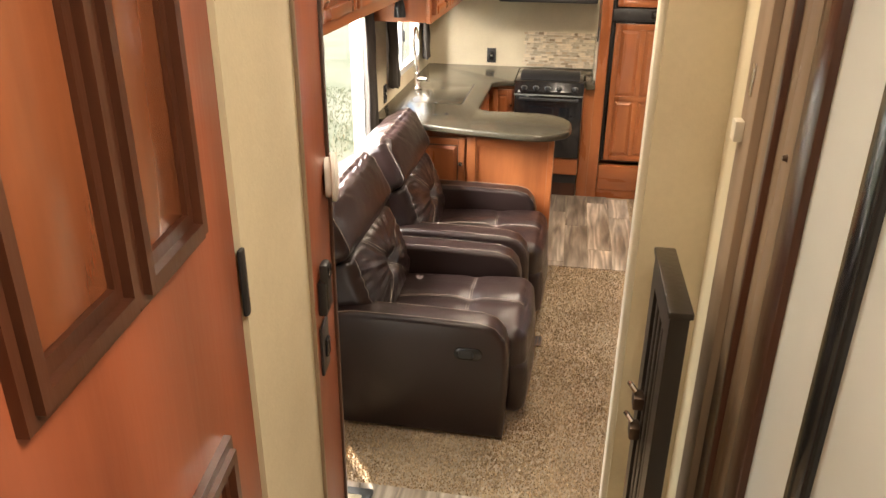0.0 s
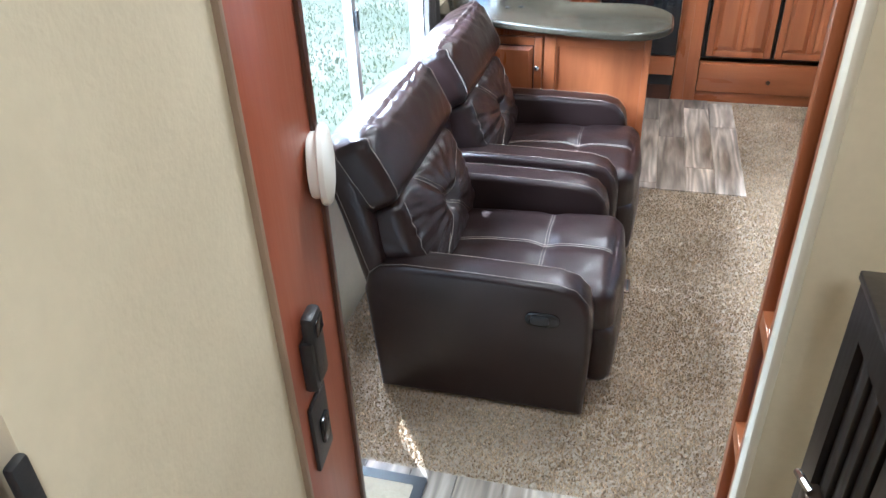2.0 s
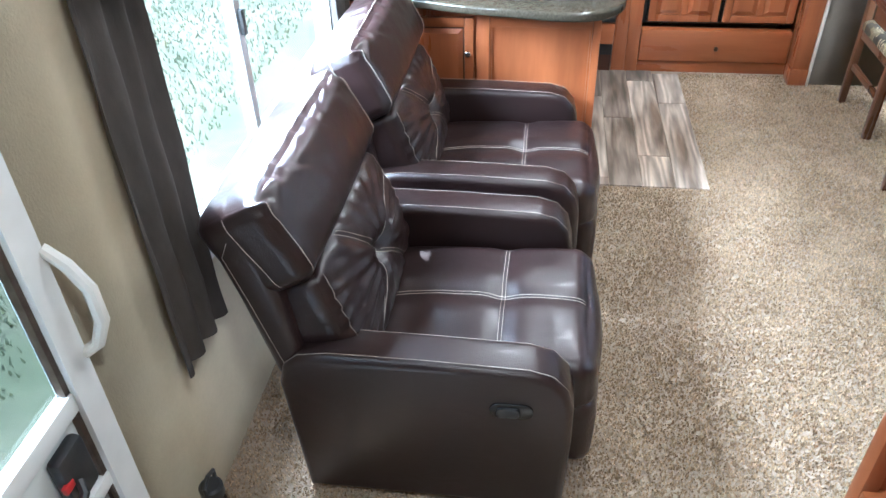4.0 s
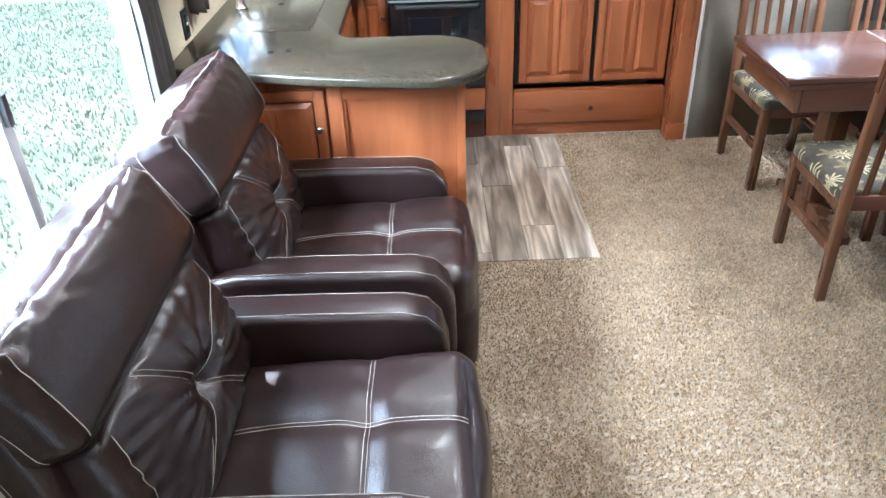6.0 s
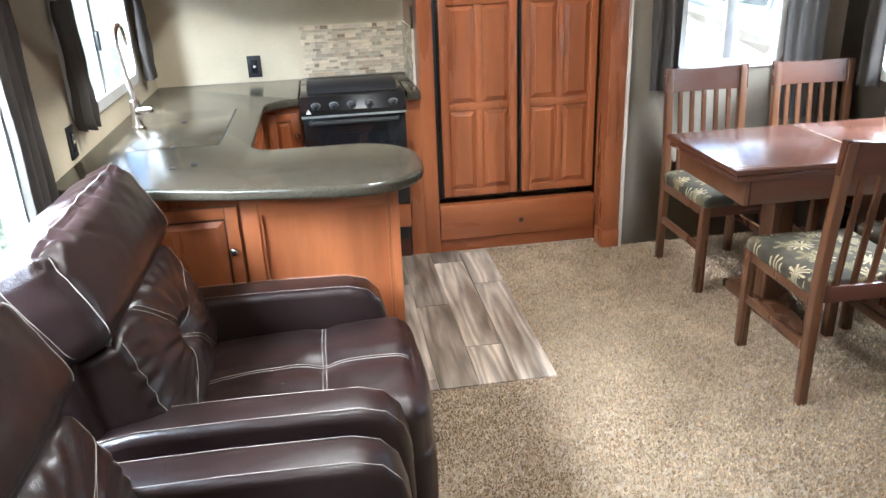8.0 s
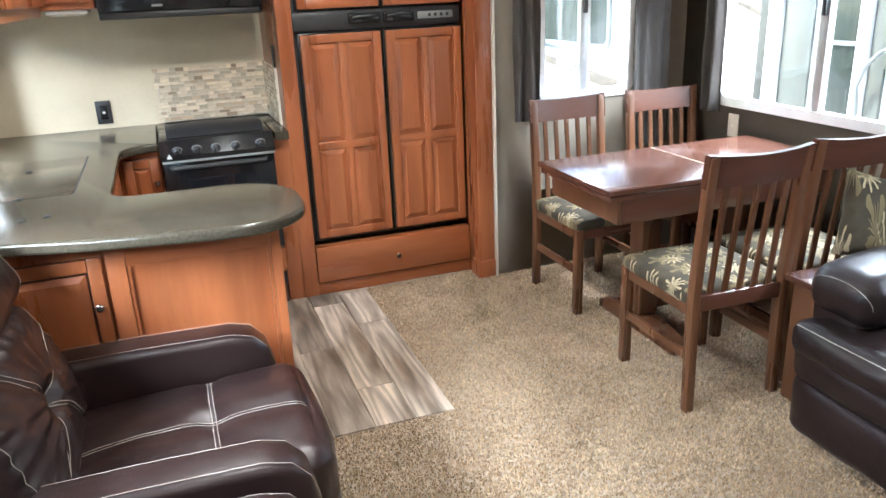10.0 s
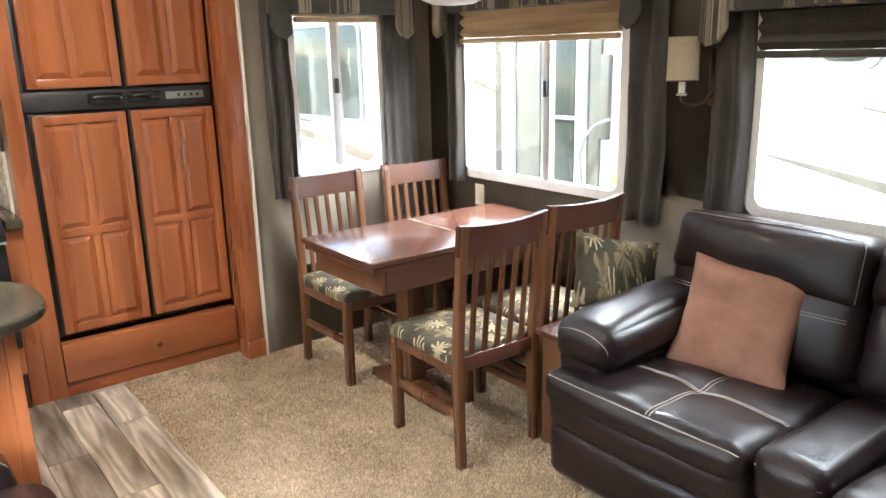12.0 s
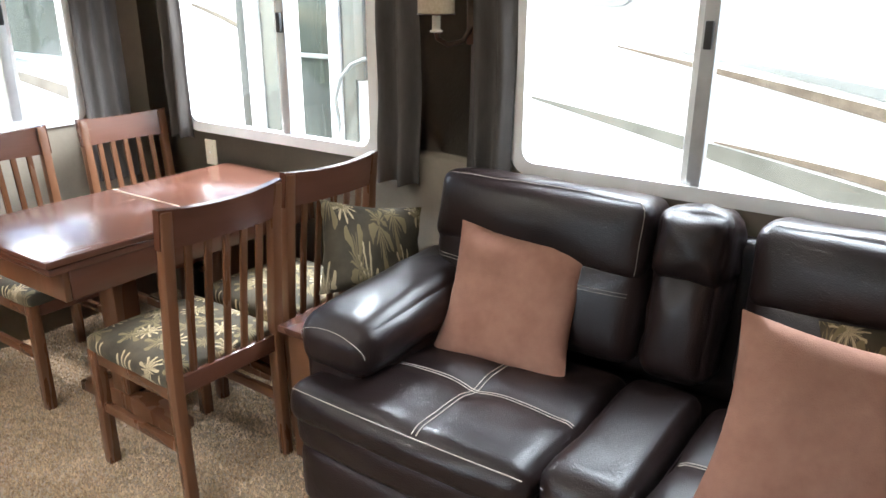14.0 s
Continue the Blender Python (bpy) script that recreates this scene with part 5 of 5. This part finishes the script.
outlet(1, YB, -1, -0.655, 0.995, "black wall outlet above the counter")
outlet(0, XL, 1, 4.86, 0.985, "black wall outlet near the sink window")
outlet(0, XS, -1, 5.26, 0.80, "cream wall outlet plate beside the table", M_CREAMPL)
sw = thing("light_switch", (0.208, 6.02, 1.25), "black switch plate on the tall cabinet's side", "switch")
part("plate", box(0.196, 0.204, 5.99, 6.05, 1.20, 1.31, 0.002), M_BLACKPL, sw)

# stove
sv = thing("gas_stove", (-0.14, 6.0, 0), "black gas stove with folded cover and front knobs", "stove")
part("body", box(-0.395, 0.118, 5.80, 6.12, 0.12, 0.885, 0.004), M_BLACKPL, sv)
part("cooktop", box(-0.40, 0.122, 5.775, 6.125, 0.885, 0.925, 0.008), M_BLACK, sv)
part("cover", prism([(5.83, 0.927), (6.10, 0.927), (6.10, 0.955), (5.88, 0.962)], 0, -0.365, 0.09, 0.006), M_BLACKPL, sv, "folded black stove cover")
part("control_panel", prism([(5.725, 0.86), (5.775, 0.924), (5.80, 0.924), (5.80, 0.835), (5.735, 0.835)], 0, -0.40, 0.122, 0.004), M_BLACK, sv)
for k in range(5):
    kn = turned(lathe([(0.019, 0), (0.020, 0.010), (0.015, 0.022), (0.006, 0.024)], (0, 0, 0), "Z", 16), pose(-0.325 + 0.088 * k + (0.03 if k == 4 else 0), 5.742, 0.885, 128, 0, 0))
    ko = part("knob", kn, M_BLACKPL, sv)
    part("ring", turned(lathe([(0.024, 0.0), (0.024, 0.004), (0.021, 0.005)], (0, 0, 0), "Z", 18), pose(-0.325 + 0.088 * k + (0.03 if k == 4 else 0), 5.742, 0.885, 128, 0, 0)), M_STRIPE3, ko, "grey knob ring")
    part("pointer", turned(box(-0.003, 0.003, -0.018, 0.018, 0.018, 0.028, 0.001), pose(-0.325 + 0.088 * k + (0.03 if k == 4 else 0), 5.742, 0.885, 128, 0, 0)), M_BLACK, ko)
part("trim_strip", box(-0.398, 0.12, 5.727, 5.737, 0.826, 0.836, 0.002), M_STRIPE3, sv, "thin silver strip")
part("handle", tube([(-0.36, 5.755, 0.80), (-0.355, 5.728, 0.80), (0.075, 5.728, 0.80), (0.08, 5.755, 0.80)], 0.011, 10), M_BLACKPL, sv)
dr = part("oven_door", box(-0.395, 0.118, 5.755, 5.80, 0.34, 0.83, 0.006), M_BLACK, sv)
part("oven_window", box(-0.30, 0.025, 5.750, 5.757, 0.42, 0.74, 0.003), M_DARKGLASS, dr)
part("badge", prism([(-0.375, 0.85), (-0.35, 0.85), (-0.3625, 0.872)], 1, 5.722, 5.728), M_WHITEPL, sv)
part("drawer", box(-0.395, 0.118, 5.77, 5.80, 0.20, 0.33, 0.004), M_CHERRY_X, sv, "cherry wood drawer front")
part("kick_plate", box(-0.395, 0.118, 5.83, 5.86, 0.0, 0.19, 0.003), M_DARKWOOD, sv)

# mosaic backing board; the tiles follow at the end
splash = thing("backsplash", (-0.1, 6.44, 1.07), "beige and brown mosaic tile backsplash behind the stove", "backsplash")
part("grout_board", box(-0.375, 0.198, 6.441, 6.449, 0.914, 1.195), M_GROUT, splash)
part("grout_board", box(0.198, 0.205, 5.98, 6.44, 0.914, 1.20), M_GROUT, splash)

# microwave and upper cabinets
mw = thing("microwave", (-0.2, 6.25, 1.46), "black built-in microwave over the stove", "microwave")
part("body", box(-0.575, 0.18, 6.10, 6.44, 1.465, 1.86, 0.006), M_BLACKPL, mw)
part("door", box(-0.575, 0.02, 6.065, 6.10, 1.50, 1.86, 0.006), M_BLACK, mw)
part("door_window", box(-0.50, -0.09, 6.060, 6.067, 1.57, 1.80, 0.004), M_DARKGLASS, mw)
part("handle", tube([(-0.005, 6.06, 1.56), (-0.005, 6.035, 1.58), (-0.005, 6.035, 1.78), (-0.005, 6.06, 1.80)], 0.008, 10), M_DARKMETAL, mw)
pn = part("control_panel", box(0.023, 0.18, 6.065, 6.10, 1.50, 1.86, 0.004), M_BLACK, mw)
for r in range(6):
    for c in range(3):
        part("key", box(0.055 + 0.037 * c, 0.075 + 0.037 * c, 6.062, 6.066, 1.55 + 0.032 * r, 1.562 + 0.032 * r, 0.001), M_WHITEPL, pn)
part("display", box(0.05, 0.155, 6.062, 6.066, 1.77, 1.81, 0.001), M_DARKGLASS, pn)
part("vent_strip", box(-0.56, 0.17, 6.075, 6.11, 1.468, 1.497, 0.004), M_BLACKPL, mw)
part("badge", prism(rounded(-0.335, -0.285, 1.518, 1.530, 0.005), 1, 6.058, 6.066), M_STRIPE3, mw, "small silver oval badge")
up = thing("upper_cabinet", (-0.7, 6.2, 1.5), "cherry wood upper cabinet beside the microwave", "cabinet")
part("body", box(-0.83, -0.585, 6.10, 6.44, 1.52, 2.3), M_CHERRY, up)
raised_door(up, 1, 6.10, -1, -0.82, -0.60, 1.55, 2.25, M_CHERRY, 1, knob=(-0.62, 1.62))
up2 = thing("upper_cabinet", (-0.2, 6.2, 1.9), "cherry wood upper cabinet over the microwave", "cabinet")
part("body", box(-0.583, 0.19, 6.10, 6.44, 1.87, 2.3), M_CHERRY, up2)
raised_door(up2, 1, 6.10, -1, -0.57, -0.20, 1.89, 2.25, M_CHERRY, 1)
raised_door(up2, 1, 6.10, -1, -0.185, 0.175, 1.89, 2.25, M_CHERRY, 1)
sc = thing("sink_upper_cabinet", (-0.95, 5.4, 1.48), "cherry wood upper cabinet over the sink", "cabinet")
part("body", box(-1.195, -0.84, 4.46, 6.09, 1.50, 2.3, 0.003), M_CHERRY, sc)
part("face_frame", box(-0.842, -0.815, 4.455, 6.09, 1.495, 2.3, 0.003), M_CHERRY_Y, sc)
for y0 in (4.49, 5.03, 5.57):
    raised_door(sc, 0, -0.815, 1, y0, y0 + 0.50, 1.54, 2.25, M_CHERRY, 1)
sp = thing("wall_sconce", (-0.99, 4.44, 1.58), "small black bell-shaped lamp on the cabinet's side", "lamp")
part("plate", box(-1.01, -0.97, 4.44, 4.459, 1.64, 1.70, 0.004), M_BLACKPL, sp)
part("bell", lathe([(0.034, 1.535), (0.036, 1.545), (0.028, 1.60), (0.018, 1.645), (0.010, 1.665)], (-0.99, 4.415, 0), "Z", 18), M_BLACKPL, sp)
oc = thing("overhead_cabinet", (-1.0, 3.4, 1.68), "cherry wood overhead cabinet above the big window", "cabinet")
part("body", box(-1.195, -0.875, 2.44, 4.45, 1.70, 2.3, 0.003), M_CHERRY, oc)
part("face_frame", box(-0.877, -0.85, 2.44, 4.45, 1.69, 2.3, 0.003), M_CHERRY_Y, oc)
for k in range(4):
    raised_door(oc, 0, -0.85, 1, 2.47 + 0.49 * k, 2.47 + 0.49 * k + 0.455, 1.74, 2.26, M_CHERRY, 1)
sp2 = thing("wall_sconce", (-1.1, 2.9, 1.5), "small black bell-shaped lamp under the overhead cabinet", "lamp")
part("stem", box(-1.04, -1.02, 3.02, 3.04, 1.58, 1.70, 0.003), M_BLACKPL, sp2)
part("bell", turned(lathe([(0.032, -0.06), (0.036, -0.05), (0.026, 0.02), (0.016, 0.06), (0.008, 0.07)], (0, 0, 0), "Z", 18), pose(-1.03, 3.03, 1.54, 0, 14, 0)), M_BLACKPL, sp2)

uc = thing("under_cabinet_light", (-0.72, 6.2, 1.5), "white under-cabinet light below the upper cabinet", "lamp")
part("housing", box(-0.80, -0.62, 6.12, 6.26, 1.500, 1.5195, 0.006), M_WHITEPL, uc)
part("lens", box(-0.785, -0.635, 6.135, 6.245, 1.492, 1.501, 0.004), M_CREAMPL, uc)
note = thing("paper_label", (0.02, 6.2, 0.9125), "small white paper label lying behind the stove", "label")
part("sheet", box(-0.02, 0.075, 6.19, 6.235, 0.9125, 0.9145), M_WHITEPL, note)

# tall refrigerator unit
fr = thing("refrigerator", (0.72, 6.1, 0), "four-door refrigerator with cherry wood door panels", "refrigerator")
part("body", box(0.285, 1.16, 5.915, YB - 0.005, 0.285, 2.15, 0.003), M_BLACKPL, fr)
for (u0, u1) in ((0.318, 0.724), (0.752, 1.157)):
    for z0, z1, sp_ in ((0.312, 1.355, 0.46), (1.475, 2.10, 0.46)):
        part("door_core", box(u0 - 0.012, u1 + 0.008, 5.893, 5.914, z0 - 0.012, z1 + 0.008, 0.003), M_BLACK, fr)
        raised_door(fr, 1, 5.893, -1, u0, u1, z0, z1, M_CHERRY, 4 if z0 < 1 else 2, split=0.47)
band = part("control_band", box(0.288, 1.16, 5.882, 5.914, 1.372, 1.460, 0.004), M_BLACKPL, fr, "black control and handle band")
for u0, u1 in ((0.565, 0.725), (0.745, 0.905)):
    part("handle", box(u0, u1, 5.862, 5.884, 1.395, 1.447, 0.008), M_BLACK, band)
    part("pull", tube([(u0 + 0.02, 5.865, 1.425), (u0 + 0.05, 5.852, 1.43), (u1 - 0.05, 5.852, 1.43), (u1 - 0.02, 5.865, 1.425)], 0.006), M_BLACKPL, band)
part("display", box(0.93, 1.12, 5.876, 5.884, 1.402, 1.437, 0.003), M_STRIPE3, band)
for k in range(4):
    part("button", box(0.985 + 0.032 * k, 0.999 + 0.032 * k, 5.873, 5.877, 1.412, 1.427, 0.001), M_BLACKPL, band)
tall = thing("tall_cabinet", (0.72, 6.0, 0), "cherry wood surround of the refrigerator with a bottom drawer", "cabinet")
part("side_panel", box(0.205, 0.225, 5.86, YB - 0.005, 0.0, 2.3), M_CHERRY, tall)
part("stile", box(0.205, 0.282, 5.838, 5.862, 0.0, 2.3, 0.003), M_CHERRY, tall)
part("stile", box(1.166, 1.255, 5.838, 5.862, 0.0, 2.3, 0.003), M_CHERRY, tall)
part("side_panel", box(1.235, 1.255, 5.862, YB - 0.005, 0.0, 2.3), M_CHERRY, tall)
part("kick_board", box(0.282, 1.166, 5.850, 5.875, 0.0, 0.07, 0.002), M_CHERRY_X, tall)
dw = part("drawer", box(0.286, 1.162, 5.836, 5.90, 0.075, 0.272, 0.005), M_CHERRY_X, tall)
part("knob", turned(lathe([(0.005, 0), (0.006, 0.008), (0.013, 0.014), (0.014, 0.020), (0.009, 0.025), (0.003, 0.026)], (0, 0, 0), "Z", 14), pose(0.735, 5.836, 0.165, 90, 0, 0)), M_DARKMETAL, dw)
part("header", box(0.282, 1.166, 5.838, 5.862, 2.14, 2.3, 0.003), M_CHERRY_X, tall)
trim = thing("slide_trim", (1.24, 5.77, 0), "cherry wood corner trim of the slide-out with pale bead", "trim", kind="structure")
part("board", box(1.165, 1.256, 5.700, 5.83, 0.0, ZC, 0.004), M_CHERRY, trim)
part("foot_block", box(1.155, 1.261, 5.690, 5.80, 0.0, 0.10, 0.005), M_CHERRY, trim)
part("bead", box(1.257, 1.272, 5.685, 5.706, 0.0, ZC, 0.003), M_CREAMPL, trim)
vent = thing("floor_vent", (-0.08, 3.47, 0.0), "small brown slotted floor vent in the carpet", "vent")
part("frame", box(-0.125, -0.035, 3.44, 3.54, 0.0, 0.012, 0.003), M_DARKMETAL, vent)
for k in range(5):
    part("slot", box(-0.115 + 0.016 * k, -0.107 + 0.016 * k, 3.45, 3.53, 0.010, 0.0135), M_BLACKPL, vent)

# ---- outside ----
ground = bmesh.new()
bmesh.ops.create_grid(ground, x_segments=2, y_segments=2, size=600, matrix=Matrix.Translation((0, 0, -1.0)))
struct("ground", ground, M_GROUND, "dry weedy ground around the trailer", "ground")
rng = np.random.default_rng(4)


def blades(name, n, x0, x1, y0, y1, z, h, w, material, parent, label, mask=None, lean=0.5):
    """Many small upright blades in one mesh."""
    p = np.column_stack([rng.uniform(x0, x1, n), rng.uniform(y0, y1, n)])
    if mask is not None:
        p = p[mask(p)]
    n = len(p)
    a = rng.uniform(0, 2 * np.pi, n)
    hh = h * rng.uniform(0.6, 1.3, n)
    s = np.column_stack([np.cos(a), np.sin(a)]) * w / 2
    l = np.column_stack([np.cos(a + 1.57), np.sin(a + 1.57)]) * (hh * lean * rng.uniform(-1, 1, n))[:, None]
    v = np.zeros((n, 3, 3))
    v[:, 0, :2], v[:, 1, :2], v[:, 2, :2] = p - s, p + s, p + l
    v[:, :2, 2], v[:, 2, 2] = z, z + hh
    me = bpy.data.meshes.new(name)
    me.vertices.add(3 * n)
    me.vertices.foreach_set("co", v.ravel())
    me.loops.add(3 * n)
    me.loops.foreach_set("vertex_index", np.arange(3 * n))
    me.polygons.add(n)
    me.polygons.foreach_set("loop_start", 3 * np.arange(n))
    me.update()
    me.materials.append(material)
    ob = new(name, me)
    ob.parent = parent
    return tagged(ob, label, kind="stuff")


pad = bmesh.new()
bmesh.ops.create_grid(pad, x_segments=2, y_segments=2, size=1, matrix=Matrix.Translation((1.2, 5, -0.99)) @ Matrix.Diagonal((3.9, 14, 1, 1)))
struct("pavement", pad, M_GRAVEL, "pale gravel pad under the trailers", "gravel")
tagged(blades("grass", 30000, -9, -3.0, -3, 14, -1.0, 0.045, 0.020, M_GRASS, None, "pale green weeds and dry grass outside the window", lean=0.9), category="grass")

nb = thing("parked_trailer", (5.0, 7.0, -1.0), "white parked travel trailer with grey and brown swooshes", "trailer")
NX = 4.6
part("body", box(NX, NX + 2.5, -3.0, 16.0, -0.35, 2.6, 0.08, 3), M_GEL, nb)
part("skirt", box(NX + 0.02, NX + 2.48, -2.9, 15.9, -0.6, -0.352, 0.01), M_STRIPE, nb)


def swoosh(y0, y1, z0, z1, w0, w1, bow, material, lay):
    n = 24
    lo, hi = [], []
    for i in range(n + 1):
        u = i / n
        y, z = y0 + (y1 - y0) * u, z0 + (z1 - z0) * u + bow * math.sin(math.pi * u)
        w = w0 + (w1 - w0) * u
        lo.append((y, z - w / 2))
        hi.append((y, z + w / 2))
    part("decal", prism(lo + hi[::-1], 0, NX - 0.004 * lay, NX + 0.002), material, nb)


swoosh(4.80, 2.30, 0.87, 0.38, 0.012, 0.17, 0.02, M_STRIPE, 1)
swoosh(3.52, 2.00, 0.70, 0.46, 0.010, 0.09, 0.015, M_STRIPE2, 2)
swoosh(4.15, 1.80, 1.205, 0.74, 0.010, 0.10, 0.015, M_STRIPE2, 1)
swoosh(3.75, 1.80, 1.19, 0.86, 0.010, 0.10, 0.02, M_STRIPE3, 2)
swoosh(8.30, 7.35, 1.42, 1.16, 0.02, 0.05, 0.02, M_STRIPE2, 1)
swoosh(13.5, 8.6, 0.72, 0.20, 0.03, 0.20, 0.06, M_STRIPE2, 1)
swoosh(12.5, 8.6, 0.80, 0.42, 0.02, 0.10, 0.05, M_STRIPE3, 2)
for y0, y1, z0, z1 in ((9.9, 11.9, 0.80, 1.95), (4.08, 4.45, 1.46, 1.95)):
    win = part("window", prism(rounded(y0, y1, z0, z1, 0.09), 0, NX - 0.03, NX + 0.01, 0.008), M_TINT, nb, "dark tinted window")
    part("frame", ring(rounded(y0 - 0.03, y1 + 0.03, z0 - 0.03, z1 + 0.03, 0.11), rounded(y0 + 0.02, y1 - 0.02, z0 + 0.02, z1 - 0.02, 0.09), 0, NX - 0.035, NX), M_STRIPE3, win)
sl = thing("trailer_door", (4.55, 6.7, -0.3), "door and side fittings of the parked white trailer", "trailer door")
part("seal", box(NX - 0.03, NX - 0.002, 7.37, 7.49, -0.3, 2.3, 0.006), M_SEAL, sl)
part("post", box(NX - 0.06, NX - 0.001, 7.215, 7.365, -0.3, 2.3, 0.012), M_GEL, sl)
part("trim", box(NX - 0.025, NX - 0.002, 6.90, 7.21, -0.3, 2.3, 0.006), M_TRIM, sl)
part("glass", box(NX - 0.02, NX - 0.003, 6.45, 6.78, -0.1, 2.2, 0.006), M_TINT, sl, "dark green tinted door glass")
part("rail", box(NX - 0.04, NX - 0.019, 6.45, 6.78, 1.0, 1.035, 0.004), M_STRIPE3, sl)
part("post", box(NX - 0.06, NX - 0.001, 6.335, 6.445, -0.3, 2.3, 0.012), M_GEL, sl)
part("trim", box(NX - 0.03, NX - 0.002, 6.20, 6.33, -0.3, 2.3, 0.006), M_TRIM, sl)
part("grab_rail", tube([(NX - 0.05, 6.36, 0.45), (NX - 0.10, 6.35, 0.72), (NX - 0.11, 6.28, 0.88), (NX - 0.10, 6.18, 0.98), (NX - 0.04, 6.08, 1.03)], 0.016, 10), M_STRIPE3, sl)
part("light_box", box(NX - 0.05, NX - 0.001, 6.10, 6.19, 0.86, 1.55, 0.01), M_STRIPE, sl, "slim dark outside lamp box")
for z, r, m_ in ((0.68, 0.070, M_STRIPE3), (0.53, 0.045, M_YELLOW), (0.40, 0.055, M_STRIPE3)):
    part("sticker", lathe([(r, 0), (r, 0.004)], (NX - 0.005, 6.03, z), "X", 20), m_, sl, "round sticker")


# ---- floor pieces, tiles and carpet pile, last ----
def carpet_here(p):
    x, y = p[:, 0], p[:, 1]
    kitchen = (x < 0.536) & (y > 4.462)
    entry = (y < 2.275)
    under = (x < -0.20) & (x > -0.92) & (((y > 2.66) & (y < 3.42)) | ((y > 3.58) & (y < 4.35)))
    cupboard = (y > 5.83)
    sofa_under = (x > 1.62) & (y < 3.78)
    return ~(kitchen | entry | under | cupboard | sofa_under)


blades("carpet_pile", 420000, XL + 0.005, XS - 0.01, 2.27, YE + 0.12, -0.002, 0.011, 0.0085, M_PILE, floor, "beige cut-pile carpet", carpet_here, lean=0.9)

plank_mesh = {}


def plank(x0, x1, y0, y1, parent):
    key = (round(x1 - x0, 3), round(y1 - y0, 3))
    if key not in plank_mesh:
        bm = box(-key[0] / 2, key[0] / 2, -key[1] / 2, key[1] / 2, -0.004, 0.004, 0.0016, 1)
        finish(bm)
        me = bpy.data.meshes.new("plank")
        bm.to_mesh(me)
        bm.free()
        me.materials.append(M_PLANK)
        plank_mesh[key] = me
    ob = new("plank", plank_mesh[key])
    ob.location = ((x0 + x1) / 2, (y0 + y1) / 2, 0.003)
    ob.parent = parent


kf = thing("floor_kitchen", (0, 5.1, 0), "weathered grey-brown wood-look plank floor in the kitchen", "floor", kind="structure")
kf.location = (0, 0, 0)
PW = 0.158
for i in range(8):
    x1 = 0.533 - PW * i
    y = 4.466 - (0, 0.62, 0.20, 0.85, 0.45, 0.7, 0.1, 0.5)[i]
    while y < 5.87:
        a, b = max(y, 4.466), min(y + 0.92, 5.845 if i else 5.80)
        if b - a > 0.02:
            plank(x1 - PW + 0.0015, x1 - 0.0015, a + 0.0015, b - 0.0015, kf)
        y += 0.92
ef = thing("floor_entry", (0, 0, 0), "weathered grey plank floor at the entry", "floor", kind="structure")
for i in range(15):
    x1 = 1.20 - PW * i
    y = 1.45 - (0.1, 0.5, 0.3)[i % 3]
    while y < 2.27:
        a, b = max(y, 1.79 if -0.55 < x1 < 0.5 else 1.26), min(y + 0.92, 2.272)
        if b - a > 0.02:
            plank(x1 - PW + 0.001, x1 - 0.001, a + 0.001, b - 0.001, ef)
        y += 0.92
rug = thing("door_mat", (-0.9, 1.95, 0.007), "beige woven door mat with dark border at the entry", "mat")
part("field", box(-1.14, -0.665, 1.70, 2.195, 0.0072, 0.015, 0.003), M_MAT, rug)
part("border", ring(rounded(-1.16, -0.63, 1.67, 2.23, 0.01), rounded(-1.138, -0.667, 1.702, 2.193, 0.01), 2, 0.0072, 0.016), M_BLACKPL, rug, "dark bound border")

tile_mesh = {}


def tile(w, h, at, side, m_, parent):
    key = (w, h, side, m_.name)
    if key not in tile_mesh:
        bm = box(-w / 2, w / 2, -0.003, 0.003, -h / 2, h / 2, 0.0012, 1) if not side else box(-0.003, 0.003, -w / 2, w / 2, -h / 2, h / 2, 0.0012, 1)
        finish(bm)
        me = bpy.data.meshes.new("tile")
        bm.to_mesh(me)
        bm.free()
        me.materials.append(m_)
        tile_mesh[key] = me
    ob = new("tile", tile_mesh[key])
    ob.location = Vector(at) - parent.location
    ob.parent = parent


rs = random.Random(7)
z = 0.918
row = 0
while z < 1.185:
    h = 0.015 if row % 3 else 0.022
    x = -0.375 + rs.uniform(-0.02, 0.01)
    while x < 0.19:
        w = rs.choice((0.028, 0.045, 0.06))
        a, b = x, min(x + w, 0.196)
        if b - a > 0.012:
            m_ = M_TILE2 if rs.random() < 0.13 else M_TILE
            tile(round(b - a - 0.002, 3), h - 0.002, ((a + b) / 2, 6.439, z + h / 2), False, m_, splash)
        x += w
    z += h
    row += 1
z = 0.918
while z < 1.185:
    y = 6.0
    while y < 6.43:
        w = rs.choice((0.045, 0.06))
        tile(round(w - 0.002, 3), 0.020, (0.1965, y + w / 2, z + 0.011), True, M_TILE, splash)
        y += w
    z += 0.022
